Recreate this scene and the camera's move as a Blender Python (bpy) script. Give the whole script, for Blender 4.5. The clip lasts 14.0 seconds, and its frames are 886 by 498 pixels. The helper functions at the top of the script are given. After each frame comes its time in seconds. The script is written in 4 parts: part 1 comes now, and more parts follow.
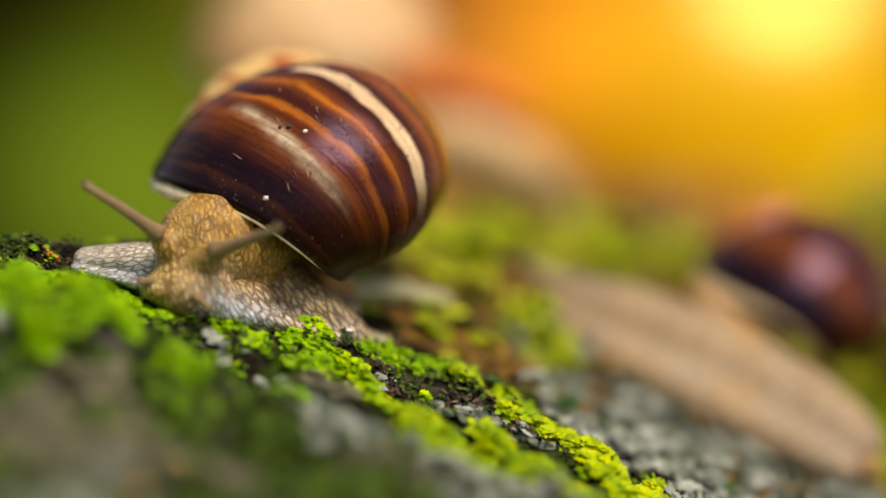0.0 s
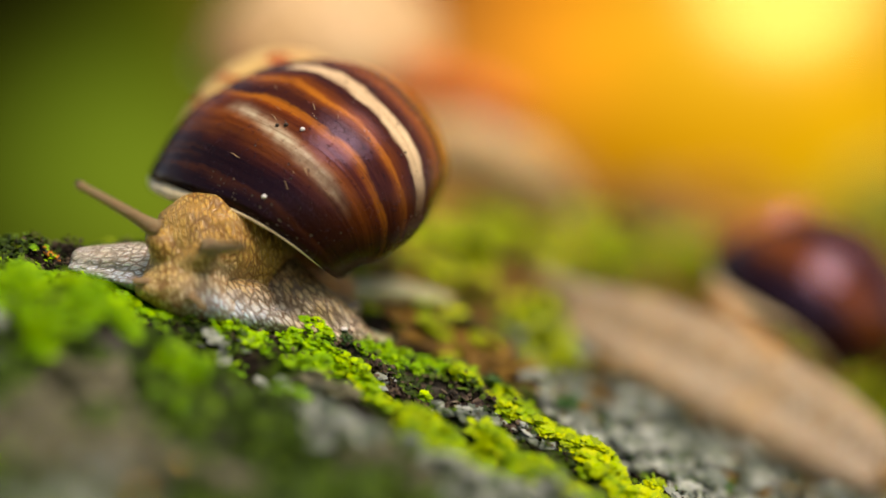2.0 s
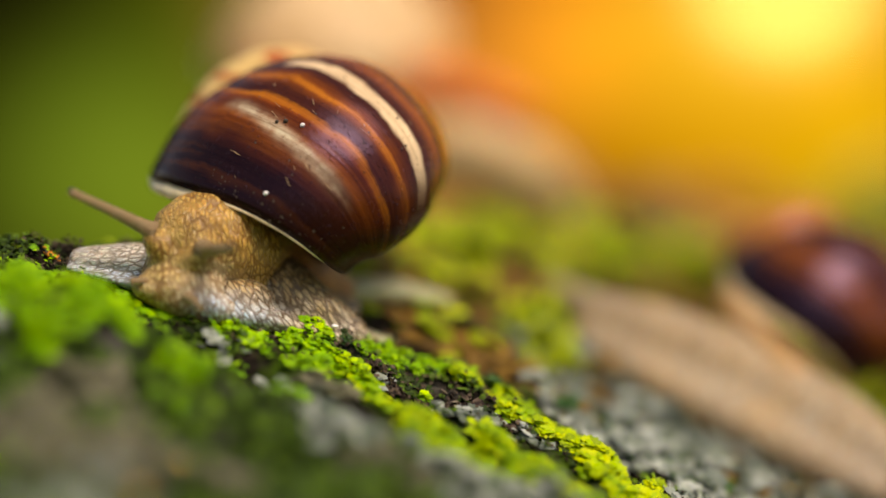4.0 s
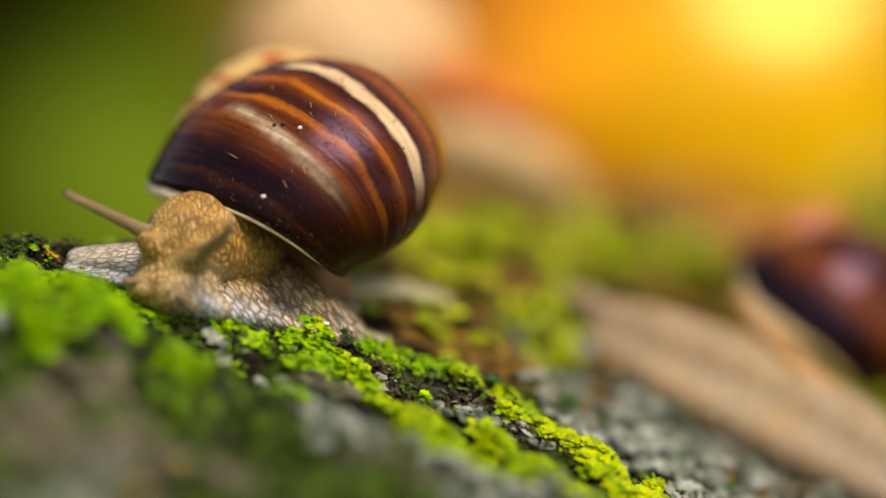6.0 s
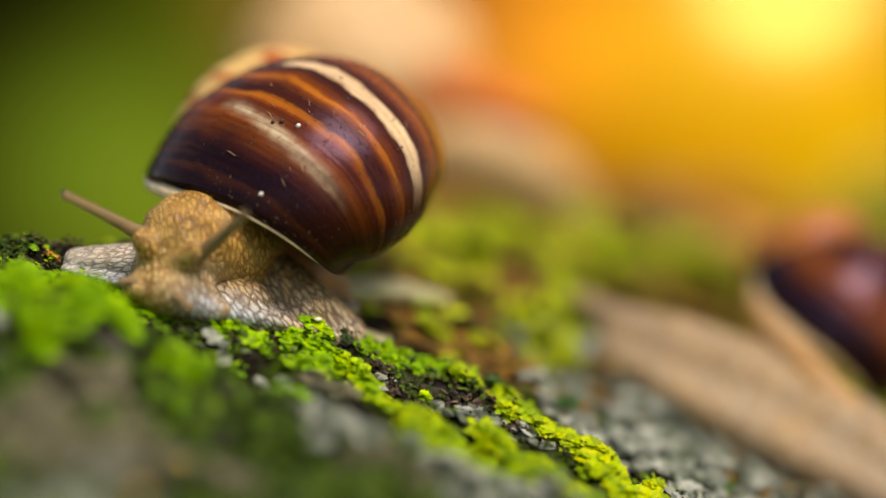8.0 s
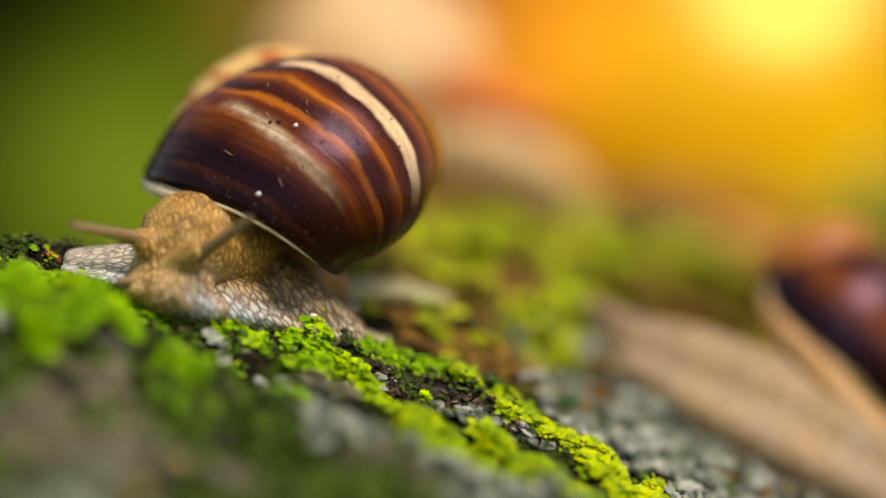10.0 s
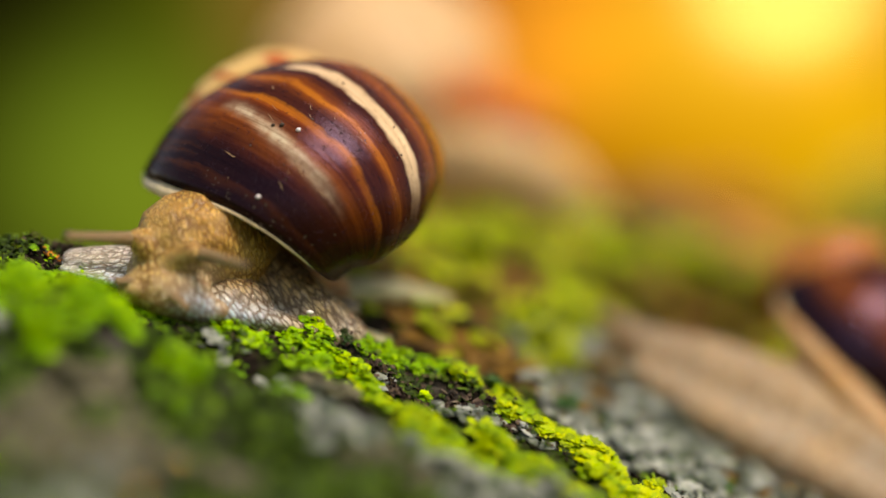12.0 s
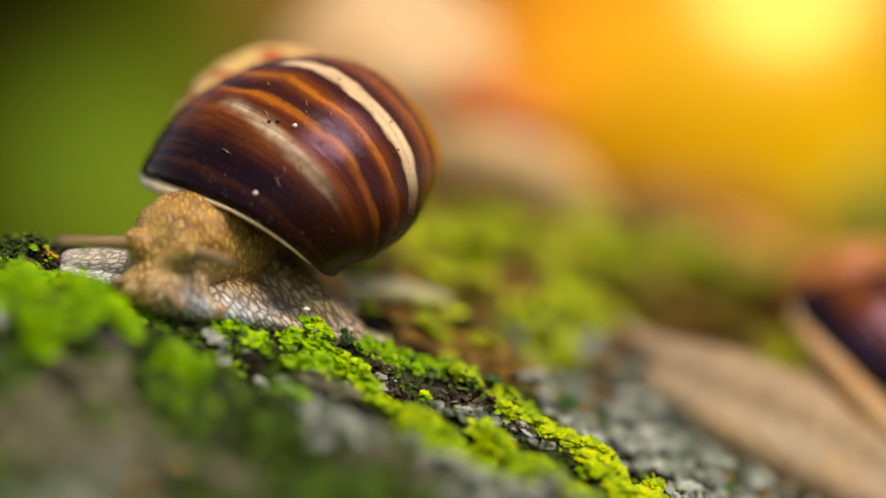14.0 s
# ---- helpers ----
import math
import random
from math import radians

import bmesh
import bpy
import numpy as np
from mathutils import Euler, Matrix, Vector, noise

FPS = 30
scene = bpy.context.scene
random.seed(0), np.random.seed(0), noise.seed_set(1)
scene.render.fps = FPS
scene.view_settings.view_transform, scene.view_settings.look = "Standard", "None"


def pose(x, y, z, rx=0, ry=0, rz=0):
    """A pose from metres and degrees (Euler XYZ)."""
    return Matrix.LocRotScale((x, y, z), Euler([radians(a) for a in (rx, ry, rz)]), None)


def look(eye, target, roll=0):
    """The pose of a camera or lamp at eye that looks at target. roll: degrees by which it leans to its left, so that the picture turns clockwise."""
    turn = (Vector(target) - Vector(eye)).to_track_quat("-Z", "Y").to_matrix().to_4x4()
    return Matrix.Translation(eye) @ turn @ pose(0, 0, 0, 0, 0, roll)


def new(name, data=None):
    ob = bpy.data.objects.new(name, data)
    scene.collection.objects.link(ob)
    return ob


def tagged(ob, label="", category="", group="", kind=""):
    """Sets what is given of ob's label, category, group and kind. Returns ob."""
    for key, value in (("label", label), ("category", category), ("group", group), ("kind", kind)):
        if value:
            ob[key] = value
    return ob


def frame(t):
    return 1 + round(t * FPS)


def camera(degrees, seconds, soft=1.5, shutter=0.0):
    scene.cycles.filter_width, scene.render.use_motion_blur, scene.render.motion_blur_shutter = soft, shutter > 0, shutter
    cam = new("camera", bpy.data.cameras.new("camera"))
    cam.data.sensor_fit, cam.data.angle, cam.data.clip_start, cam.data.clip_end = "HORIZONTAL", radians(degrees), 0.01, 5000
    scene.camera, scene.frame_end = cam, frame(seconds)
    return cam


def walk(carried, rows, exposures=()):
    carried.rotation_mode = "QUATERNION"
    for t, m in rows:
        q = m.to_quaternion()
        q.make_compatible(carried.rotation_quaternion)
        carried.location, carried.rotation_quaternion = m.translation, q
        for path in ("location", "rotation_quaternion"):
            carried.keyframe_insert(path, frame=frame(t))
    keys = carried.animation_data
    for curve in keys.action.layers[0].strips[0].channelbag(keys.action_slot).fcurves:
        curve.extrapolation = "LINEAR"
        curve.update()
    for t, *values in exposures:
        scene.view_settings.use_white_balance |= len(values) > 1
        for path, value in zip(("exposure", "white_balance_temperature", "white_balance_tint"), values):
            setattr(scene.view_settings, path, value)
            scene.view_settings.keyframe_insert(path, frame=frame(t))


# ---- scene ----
# Macro view of snails on a lichen-covered log. The plan is in millimetres: x right, y away, z up from the lens axis.
MM = 0.001
AXIS = 500.0          # height of the lens axis above the forest floor


def at(p):
    """A place of the plan in metres."""
    return Vector((p[0] * MM, p[1] * MM, (p[2] + AXIS) * MM))


# ---- camera ----
cam = camera(24.0, 14.0, soft=1.5)
cam.data.dof.use_dof = True
cam.data.dof.focus_distance = 0.319
cam.data.dof.aperture_fstop = 2.75
STAND = look(at((0, -319, 0)), at((0, 0, 0)))
walk(cam, [(0.0, STAND), (14.0, STAND)], exposures=[(0.0, 0.2, 8900, 14), (14.0, 0.2, 8900, 14)])

# ---- light ----
SUN_ELEVATION, SUN_AZIMUTH = 57.0, 145.0     # degrees; azimuth clockwise from +y
world = bpy.data.worlds.new("sky")
scene.world = world
world.use_nodes = True
wn = world.node_tree.nodes
sky = wn.new("ShaderNodeTexSky")
sky.sky_type = "NISHITA"
sky.sun_disc = False
sky.sun_elevation, sky.sun_rotation = radians(SUN_ELEVATION), radians(SUN_AZIMUTH)
world.node_tree.links.new(sky.outputs[0], wn["Background"].inputs[0])
wn["Background"].inputs[1].default_value = 0.11
sun = new("sun", bpy.data.lights.new("sun", "SUN"))
sun.data.energy, sun.data.angle, sun.data.color = 3.2, radians(32), (1.0, 0.93, 0.88)
e, a = radians(SUN_ELEVATION), radians(SUN_AZIMUTH)
sun.matrix_world = look(Vector((math.sin(a) * math.cos(e), math.cos(a) * math.cos(e), math.sin(e))), (0, 0, 0))


# ---- materials ----
class Nodes:
    """Short-hand for a node material."""

    def __init__(self, name):
        self.mat = bpy.data.materials.new(name)
        self.mat.use_nodes = True
        self.tree = self.mat.node_tree
        self.bsdf = self.tree.nodes["Principled BSDF"]

    def add(self, kind, **values):
        node = self.tree.nodes.new("ShaderNode" + kind)
        for key, value in values.items():
            node.inputs[key.replace("_", " ")].default_value = value
        return node

    def link(self, a, b):
        self.tree.links.new(a, b)

    def noise(self, coords, scale, detail=4.0, rough=0.55, distort=0.0):
        node = self.add("TexNoise", Scale=scale, Detail=detail, Roughness=rough, Distortion=distort)
        self.link(coords, node.inputs["Vector"])
        return node.outputs["Fac"]

    def ramp(self, fac, stops, mode="LINEAR"):
        node = self.tree.nodes.new("ShaderNodeValToRGB")
        node.color_ramp.interpolation = mode
        el = node.color_ramp.elements
        while len(el) < len(stops):
            el.new(0.5)
        for e_, (p, c) in zip(el, stops):
            e_.position = p
            e_.color = (*c, 1) if isinstance(c, tuple) else (c, c, c, 1)
        self.link(fac, node.inputs[0])
        return node.outputs[0]

    def mix(self, fac, a, b, blend="MIX"):
        node = self.tree.nodes.new("ShaderNodeMix")
        node.data_type, node.blend_type = "RGBA", blend
        for sock, v in ((node.inputs[0], fac), (node.inputs[6], a), (node.inputs[7], b)):
            if isinstance(v, (int, float)):
                sock.default_value = v
            elif isinstance(v, tuple):
                sock.default_value = (*v, 1)
            else:
                self.link(v, sock)
        return node.outputs[2]

    def math(self, op, a, b=0.0, c=0.0):
        node = self.tree.nodes.new("ShaderNodeMath")
        node.operation = op
        for sock, v in zip(node.inputs, (a, b, c)):
            if isinstance(v, (int, float)):
                sock.default_value = v
            else:
                self.link(v, sock)
        return node.outputs[0]

    def bump(self, height, distance, strength=1.0):
        node = self.add("Bump", Strength=strength, Distance=distance)
        self.link(height, node.inputs["Height"])
        if self.bsdf.inputs["Normal"].links:
            self.link(self.bsdf.inputs["Normal"].links[0].from_socket, node.inputs["Normal"])
        self.link(node.outputs[0], self.bsdf.inputs["Normal"])

    def coords(self, which="Object"):
        return self.tree.nodes.new("ShaderNodeTexCoord").outputs[which]

    def put(self, colour=None, rough=None, **values):
        for key, v in (("Base Color", colour), ("Roughness", rough)):
            if v is None:
                continue
            if isinstance(v, (int, float)):
                self.bsdf.inputs[key].default_value = v
            elif isinstance(v, tuple):
                self.bsdf.inputs[key].default_value = (*v, 1)
            else:
                self.link(v, self.bsdf.inputs[key])
        for key, v in values.items():
            self.bsdf.inputs[key.replace("_", " ")].default_value = v
        return self.mat


CREAM, TAN, ORANGE = (0.84, 0.67, 0.43), (0.36, 0.13, 0.028), (0.24, 0.055, 0.006)
RED, DARK, BLACK = (0.20, 0.050, 0.005), (0.054, 0.013, 0.005), (0.014, 0.005, 0.004)
UMBER = (0.07, 0.017, 0.005)
AMBER = (0.46, 0.155, 0.013)


def shell_material(name, stops, rough=0.22, patch=False, gloss=0.15):
    """Glossy shell with growth bands; the map's x runs back from the lip in whorls, y round the section."""
    n = Nodes(name)
    uv = n.coords("UV")
    ob = n.coords("Object")
    sep = n.tree.nodes.new("ShaderNodeSeparateXYZ")
    n.link(uv, sep.inputs[0])
    stretch = n.tree.nodes.new("ShaderNodeMapping")
    stretch.inputs["Scale"].default_value = (30, 3, 1)
    n.link(uv, stretch.inputs[0])
    wob = n.noise(stretch.outputs[0], 1.0, 3)
    low = n.noise(ob, 130.0, 3)
    u = n.math("ADD", n.math("ADD", sep.outputs[0], 0.006), n.math("MULTIPLY", n.math("SUBTRACT", wob, 0.5), 0.012))
    u = n.math("ADD", u, n.math("MULTIPLY", n.math("SUBTRACT", low, 0.5), 0.018))
    col = n.ramp(u, stops)
    # darker base, and a worn pale patch on the flank
    v = n.math("ADD", sep.outputs[1], n.math("MULTIPLY", n.math("LESS_THAN", sep.outputs[1], 0.5), 1.0))
    v = n.math("ADD", v, n.math("MULTIPLY", n.math("SUBTRACT", low, 0.5), 0.05))
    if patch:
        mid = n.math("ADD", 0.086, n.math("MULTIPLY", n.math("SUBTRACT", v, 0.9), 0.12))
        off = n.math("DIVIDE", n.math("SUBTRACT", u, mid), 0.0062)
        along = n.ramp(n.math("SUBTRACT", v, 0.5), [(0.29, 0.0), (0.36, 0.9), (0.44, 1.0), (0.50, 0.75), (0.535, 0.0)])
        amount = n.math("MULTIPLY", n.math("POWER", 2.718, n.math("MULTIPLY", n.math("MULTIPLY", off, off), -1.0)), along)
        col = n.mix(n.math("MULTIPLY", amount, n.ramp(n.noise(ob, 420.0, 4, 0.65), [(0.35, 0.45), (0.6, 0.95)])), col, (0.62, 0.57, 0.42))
        stripe = n.ramp(u, [(0.1812, 0.0), (0.1842, 1.0), (0.1995, 1.0), (0.203, 0.0)])
        reach = n.ramp(n.math("SUBTRACT", v, 0.5), [(0.25, 0.0), (0.33, 1.0), (0.555, 1.0), (0.57, 0.0)])
        col = n.mix(n.math("MULTIPLY", stripe, reach), col, CREAM)
        streak = n.ramp(u, [(0.010, 0.0), (0.014, 0.7), (0.018, 0.0), (0.034, 0.0), (0.039, 1.0), (0.043, 0.1), (0.047, 0.8), (0.052, 0.0), (0.060, 0.0), (0.066, 0.9), (0.072, 0.0)])
        near = n.ramp(n.math("SUBTRACT", v, 0.5), [(0.47, 0.0), (0.55, 1.0)])
        col = n.mix(n.math("MULTIPLY", n.math("MULTIPLY", streak, near), 0.22), col, AMBER)
        # rust-red flames on the pale early whorls
        flame = n.tree.nodes.new("ShaderNodeMapping")
        flame.inputs["Scale"].default_value = (22, 3, 1)
        n.link(uv, flame.inputs[0])
        spots = n.math("MULTIPLY", n.ramp(n.noise(flame.outputs[0], 1.0, 2), [(0.54, 0.0), (0.60, 1.0)]), n.ramp(u, [(0.5, 0.0), (0.6, 1.0)]))
        col = n.mix(n.math("MULTIPLY", spots, 0.9), col, (0.45, 0.08, 0.008))
    col = n.mix(n.ramp(n.math("SUBTRACT", v, 0.5), [(0.22, 0.9), (0.30, 0.6), (0.385, 0.0)]), col, (0.035, 0.009, 0.003))
    # fine growth lines
    fine_map = n.tree.nodes.new("ShaderNodeMapping")
    fine_map.inputs["Scale"].default_value = (150, 5, 1)
    n.link(uv, fine_map.inputs[0])
    fine = n.noise(fine_map.outputs[0], 1.0, 5, 0.7)
    col = n.mix(1.0, col, n.ramp(fine, [(0.34, 1.12), (0.68, (0.46, 0.36, 0.31))]), "MULTIPLY")
    # scuffs and dirt
    dirt = n.ramp(n.noise(ob, 900.0, 5, 0.7), [(0.66, 0.0), (0.72, 1.0)])
    col = n.mix(n.math("MULTIPLY", dirt, 0.22), col, (0.20, 0.11, 0.06))
    pits = n.ramp(n.noise(ob, 1500.0, 4, 0.7, 0.6), [(0.60, 0.0), (0.66, 1.0)])
    col = n.mix(n.math("MULTIPLY", pits, 0.55), col, (0.012, 0.006, 0.004))
    n.bump(pits, 0.0002, 0.5)
    n.bump(fine, 0.00025, 0.45)
    n.bump(n.noise(ob, 650.0, 4, 0.65), 0.0002, 0.35)
    n.bump(low, 0.0006, 0.2)
    r = n.ramp(n.noise(ob, 500.0, 4), [(0.35, rough), (0.7, rough * 1.6)])
    return n.put(col, r, Specular_IOR_Level=gloss, Specular_Tint=(0.62, 0.48, 1.0, 1.0), Coat_Weight=0.03, Coat_Roughness=0.1)


def skin_material(name, cell, groove, tint, size_mm, wet=0.35, stretch=(1, 1, 1), angle=0.0, depth=0.6, margin=None, zones=()):
    """Wet reticulated snail skin: pale swollen cells between darker grooves, in two sizes."""
    n = Nodes(name)
    ob = n.coords("Object")
    turn = n.tree.nodes.new("ShaderNodeMapping")
    turn.inputs["Rotation"].default_value = (0, radians(angle), 0)
    n.link(ob, turn.inputs[0])
    m = n.tree.nodes.new("ShaderNodeMapping")
    m.inputs["Scale"].default_value = stretch
    n.link(turn.outputs[0], m.inputs[0])
    warp = n.add("TexNoise", Scale=300.0, Detail=3.0)
    n.link(m.outputs[0], warp.inputs["Vector"])
    v = n.tree.nodes.new("ShaderNodeVectorMath")
    v.operation = "MULTIPLY_ADD"
    n.link(warp.outputs["Color"], v.inputs[0])
    v.inputs[1].default_value = (0.0010,) * 3
    n.link(m.outputs[0], v.inputs[2])

    def net(size, lo, hi):
        vor = n.add("TexVoronoi", Scale=1000.0 / size)
        vor.feature = "DISTANCE_TO_EDGE"
        n.link(v.outputs[0], vor.inputs["Vector"])
        return n.ramp(vor.outputs["Distance"], [(0.0, lo), (0.07, lo + (hi - lo) * 0.25), (0.22, hi)])

    coarse, small = net(size_mm, 0.0, 1.0), net(size_mm * 0.45, 0.55, 1.0)
    edge = n.math("MULTIPLY", coarse, small)
    big = n.noise(ob, 110.0, 4)
    shade = n.ramp(n.noise(ob, 420.0, 3), [(0.35, 0.0), (0.7, 1.0)])
    base = n.mix(n.ramp(big, [(0.38, 0.0), (0.62, 1.0)]), cell, tint)
    base = n.mix(n.math("MULTIPLY", shade, 0.25), base, groove)
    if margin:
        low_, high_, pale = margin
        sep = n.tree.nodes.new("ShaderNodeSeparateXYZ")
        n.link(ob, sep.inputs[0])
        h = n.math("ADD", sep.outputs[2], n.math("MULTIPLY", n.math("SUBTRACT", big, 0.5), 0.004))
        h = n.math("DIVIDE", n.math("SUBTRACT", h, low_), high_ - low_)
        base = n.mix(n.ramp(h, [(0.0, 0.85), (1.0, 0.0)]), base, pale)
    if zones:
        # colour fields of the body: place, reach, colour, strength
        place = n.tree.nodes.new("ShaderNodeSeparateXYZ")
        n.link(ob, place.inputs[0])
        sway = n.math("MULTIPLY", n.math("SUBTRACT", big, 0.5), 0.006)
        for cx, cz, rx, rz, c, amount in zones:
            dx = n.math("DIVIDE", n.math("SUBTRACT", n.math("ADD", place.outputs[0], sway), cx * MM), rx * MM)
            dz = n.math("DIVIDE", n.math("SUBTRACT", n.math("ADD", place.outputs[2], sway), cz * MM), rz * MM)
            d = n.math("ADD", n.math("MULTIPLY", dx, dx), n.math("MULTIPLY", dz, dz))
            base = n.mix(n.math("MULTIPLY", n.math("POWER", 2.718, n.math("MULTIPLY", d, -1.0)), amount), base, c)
    soft = n.math("MULTIPLY", n.ramp(n.noise(ob, 190.0, 2), [(0.35, 0.0), (0.65, 1.0)]), 1.0 - depth)
    col = n.mix(n.math("MAXIMUM", edge, soft), groove, base)
    fine = n.noise(ob, 2600.0, 3)
    n.bump(edge, 0.00025, 0.6)
    n.bump(fine, 0.00004, 0.4)
    return n.put(col, n.ramp(fine, [(0.3, wet), (0.7, wet + 0.2)]), Subsurface_Weight=0.3, Subsurface_Radius=(0.002, 0.001, 0.0006), Subsurface_Scale=1.0)


def bark_material():
    n = Nodes("bark_with_crust")
    ob = n.coords("Object")
    rough = n.noise(ob, 90.0, 8, 0.65, 0.4)
    patch = n.noise(ob, 55.0, 5, 0.6, 0.5)
    fine = n.noise(ob, 700.0, 6, 0.7)
    col = n.ramp(rough, [(0.36, (0.002, 0.0015, 0.001)), (0.52, (0.009, 0.007, 0.005)), (0.64, (0.036, 0.028, 0.020)), (0.78, (0.13, 0.115, 0.10))])
    col = n.mix(n.ramp(patch, [(0.52, 0.0), (0.62, 0.85)]), col, n.ramp(fine, [(0.3, (0.025, 0.026, 0.020)), (0.6, (0.10, 0.10, 0.09))]))
    green = n.noise(ob, 38.0, 5, 0.6, 0.3)
    col = n.mix(n.ramp(green, [(0.54, 0.0), (0.64, 0.8)]), col, (0.04, 0.09, 0.003))
    n.bump(rough, 0.003, 0.6)
    n.bump(fine, 0.0006, 0.8)
    return n.put(col, 0.9, Specular_IOR_Level=0.08)


def leafy_material(name, dark, mid, light, rough=0.6):
    n = Nodes(name)
    ob = n.coords("Object")
    geo = n.tree.nodes.new("ShaderNodeNewGeometry")
    big = n.noise(ob, 120.0, 3)
    info = n.tree.nodes.new("ShaderNodeObjectInfo")
    own = n.math("FRACT", n.math("ADD", geo.outputs["Random Per Island"], info.outputs["Random"]))
    f = n.math("ADD", n.math("MULTIPLY", own, 0.5), n.math("MULTIPLY", big, 0.6))
    col = n.ramp(f, [(0.15, dark), (0.5, mid), (0.9, light)])
    fine = n.noise(ob, 3000.0, 4, 0.7)
    col = n.mix(n.ramp(fine, [(0.3, 0.3), (0.55, 0.0)]), col, dark)
    n.bump(fine, 0.0002, 0.7)
    return n.put(col, rough * 0.85, Specular_IOR_Level=0.25, Subsurface_Weight=0.2, Subsurface_Radius=(0.0006, 0.0008, 0.0002), Subsurface_Scale=1.0)


def plain_material(name, colour, rough=0.5, vary=0.3, scale=400.0):
    n = Nodes(name)
    ob = n.coords("Object")
    f = n.noise(ob, scale, 5, 0.6)
    dark = tuple(c * (1 - vary) for c in colour)
    light = tuple(min(1.0, c * (1 + vary)) for c in colour)
    n.bump(f, 0.0002, 0.5)
    return n.put(n.ramp(f, [(0.3, dark), (0.7, light)]), rough)


# bands from the lip backwards; 1 is one whorl
BANDS = [(0.0, BLACK), (0.022, BLACK), (0.027, (0.08, 0.026, 0.007)), (0.031, BLACK), (0.050, BLACK), (0.062, DARK), (0.074, (0.13, 0.035, 0.006)), (0.084, RED), (0.091, (0.27, 0.075, 0.008)), (0.098, RED), (0.107, (0.10, 0.022, 0.004)), (0.114, ORANGE),
         (0.118, AMBER), (0.122, AMBER), (0.124, DARK), (0.138, UMBER), (0.148, RED), (0.154, AMBER), (0.1575, AMBER), (0.160, RED),
         (0.172, UMBER), (0.208, UMBER), (0.222, RED), (0.232, ORANGE), (0.237, AMBER), (0.240, RED), (0.252, UMBER),
         (0.268, AMBER), (0.29, RED), (0.42, AMBER), (0.54, (0.76, 0.49, 0.15)), (1.0, (0.84, 0.62, 0.26))]
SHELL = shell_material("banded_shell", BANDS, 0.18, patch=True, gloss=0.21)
BANDS_DARK = [(0.0, BLACK), (0.05, BLACK), (0.08, (0.15, 0.042, 0.006)), (0.11, (0.20, 0.058, 0.007)), (0.15, DARK), (0.20, (0.10, 0.025, 0.004)), (0.24, DARK), (0.34, (0.10, 0.024, 0.004)), (0.44, (0.34, 0.10, 0.012)), (0.80, (0.40, 0.125, 0.014)), (1.0, (0.52, 0.22, 0.05))]
SHELL_DARK = shell_material("dark_shell", BANDS_DARK, 0.1, gloss=0.36)
BANDS_PALE = [(0.0, (0.5, 0.14, 0.03)), (0.05, (0.85, 0.56, 0.27)), (0.15, (0.9, 0.68, 0.40)), (0.3, (0.85, 0.60, 0.32)), (0.5, (0.9, 0.70, 0.45)), (1.0, (0.85, 0.6, 0.34))]
SHELL_PALE = shell_material("pale_shell", BANDS_PALE, 0.35)
LIP = plain_material("cream_lip", (0.85, 0.70, 0.46), 0.35, 0.2)
NECK_SKIN = skin_material("neck_skin", (0.66, 0.36, 0.12), (0.20, 0.09, 0.03), (0.52, 0.27, 0.08), 1.15, 0.25, (2.0, 1.0, 0.5), 12, 0.55)
# darker brown field low on the head paints in its underside shade
HEAD_SKIN = skin_material("head_skin", (0.75, 0.52, 0.16), (0.18, 0.085, 0.02), (0.68, 0.41, 0.10), 1.25, 0.22, (1.8, 1.0, 0.6), 10, 0.5, None,
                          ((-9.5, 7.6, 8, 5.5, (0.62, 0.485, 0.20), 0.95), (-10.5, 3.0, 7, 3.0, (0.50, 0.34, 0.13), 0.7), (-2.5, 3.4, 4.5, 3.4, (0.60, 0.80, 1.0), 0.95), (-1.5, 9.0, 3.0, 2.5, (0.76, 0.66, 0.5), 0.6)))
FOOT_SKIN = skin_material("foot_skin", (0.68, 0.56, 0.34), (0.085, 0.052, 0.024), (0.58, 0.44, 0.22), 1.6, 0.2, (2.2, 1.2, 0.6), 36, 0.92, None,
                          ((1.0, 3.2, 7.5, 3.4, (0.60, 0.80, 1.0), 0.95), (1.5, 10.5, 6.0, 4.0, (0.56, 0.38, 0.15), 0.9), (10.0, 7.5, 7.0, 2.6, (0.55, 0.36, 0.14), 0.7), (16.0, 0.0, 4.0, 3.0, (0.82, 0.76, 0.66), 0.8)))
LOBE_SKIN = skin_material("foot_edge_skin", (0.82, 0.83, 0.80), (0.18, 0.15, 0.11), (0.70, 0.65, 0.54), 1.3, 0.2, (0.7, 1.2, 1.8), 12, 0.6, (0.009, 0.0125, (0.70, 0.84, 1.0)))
TAIL_SKIN = skin_material("tail_skin", (0.58, 0.60, 0.38), (0.32, 0.32, 0.17), (0.50, 0.54, 0.32), 1.5, 0.3)
MANTLE_SKIN = skin_material("mantle_skin", (0.58, 0.36, 0.14), (0.32, 0.17, 0.06), (0.60, 0.42, 0.23), 1.8, 0.35)
HORN_SKIN = skin_material("tentacle_skin", (0.38, 0.28, 0.15), (0.22, 0.15, 0.08), (0.32, 0.22, 0.11), 0.6, 0.35)
BODY_SKIN = skin_material("body_skin", (0.57, 0.40, 0.21), (0.24, 0.16, 0.08), (0.46, 0.40, 0.31), 1.6, 0.4, (1, 1, 1), 0, 0.6, (-0.014, 0.004, (0.36, 0.34, 0.33)))
PALE_SKIN = skin_material("pale_body_skin", (0.74, 0.50, 0.25), (0.46, 0.30, 0.14), (0.70, 0.50, 0.29), 1.8, 0.4)
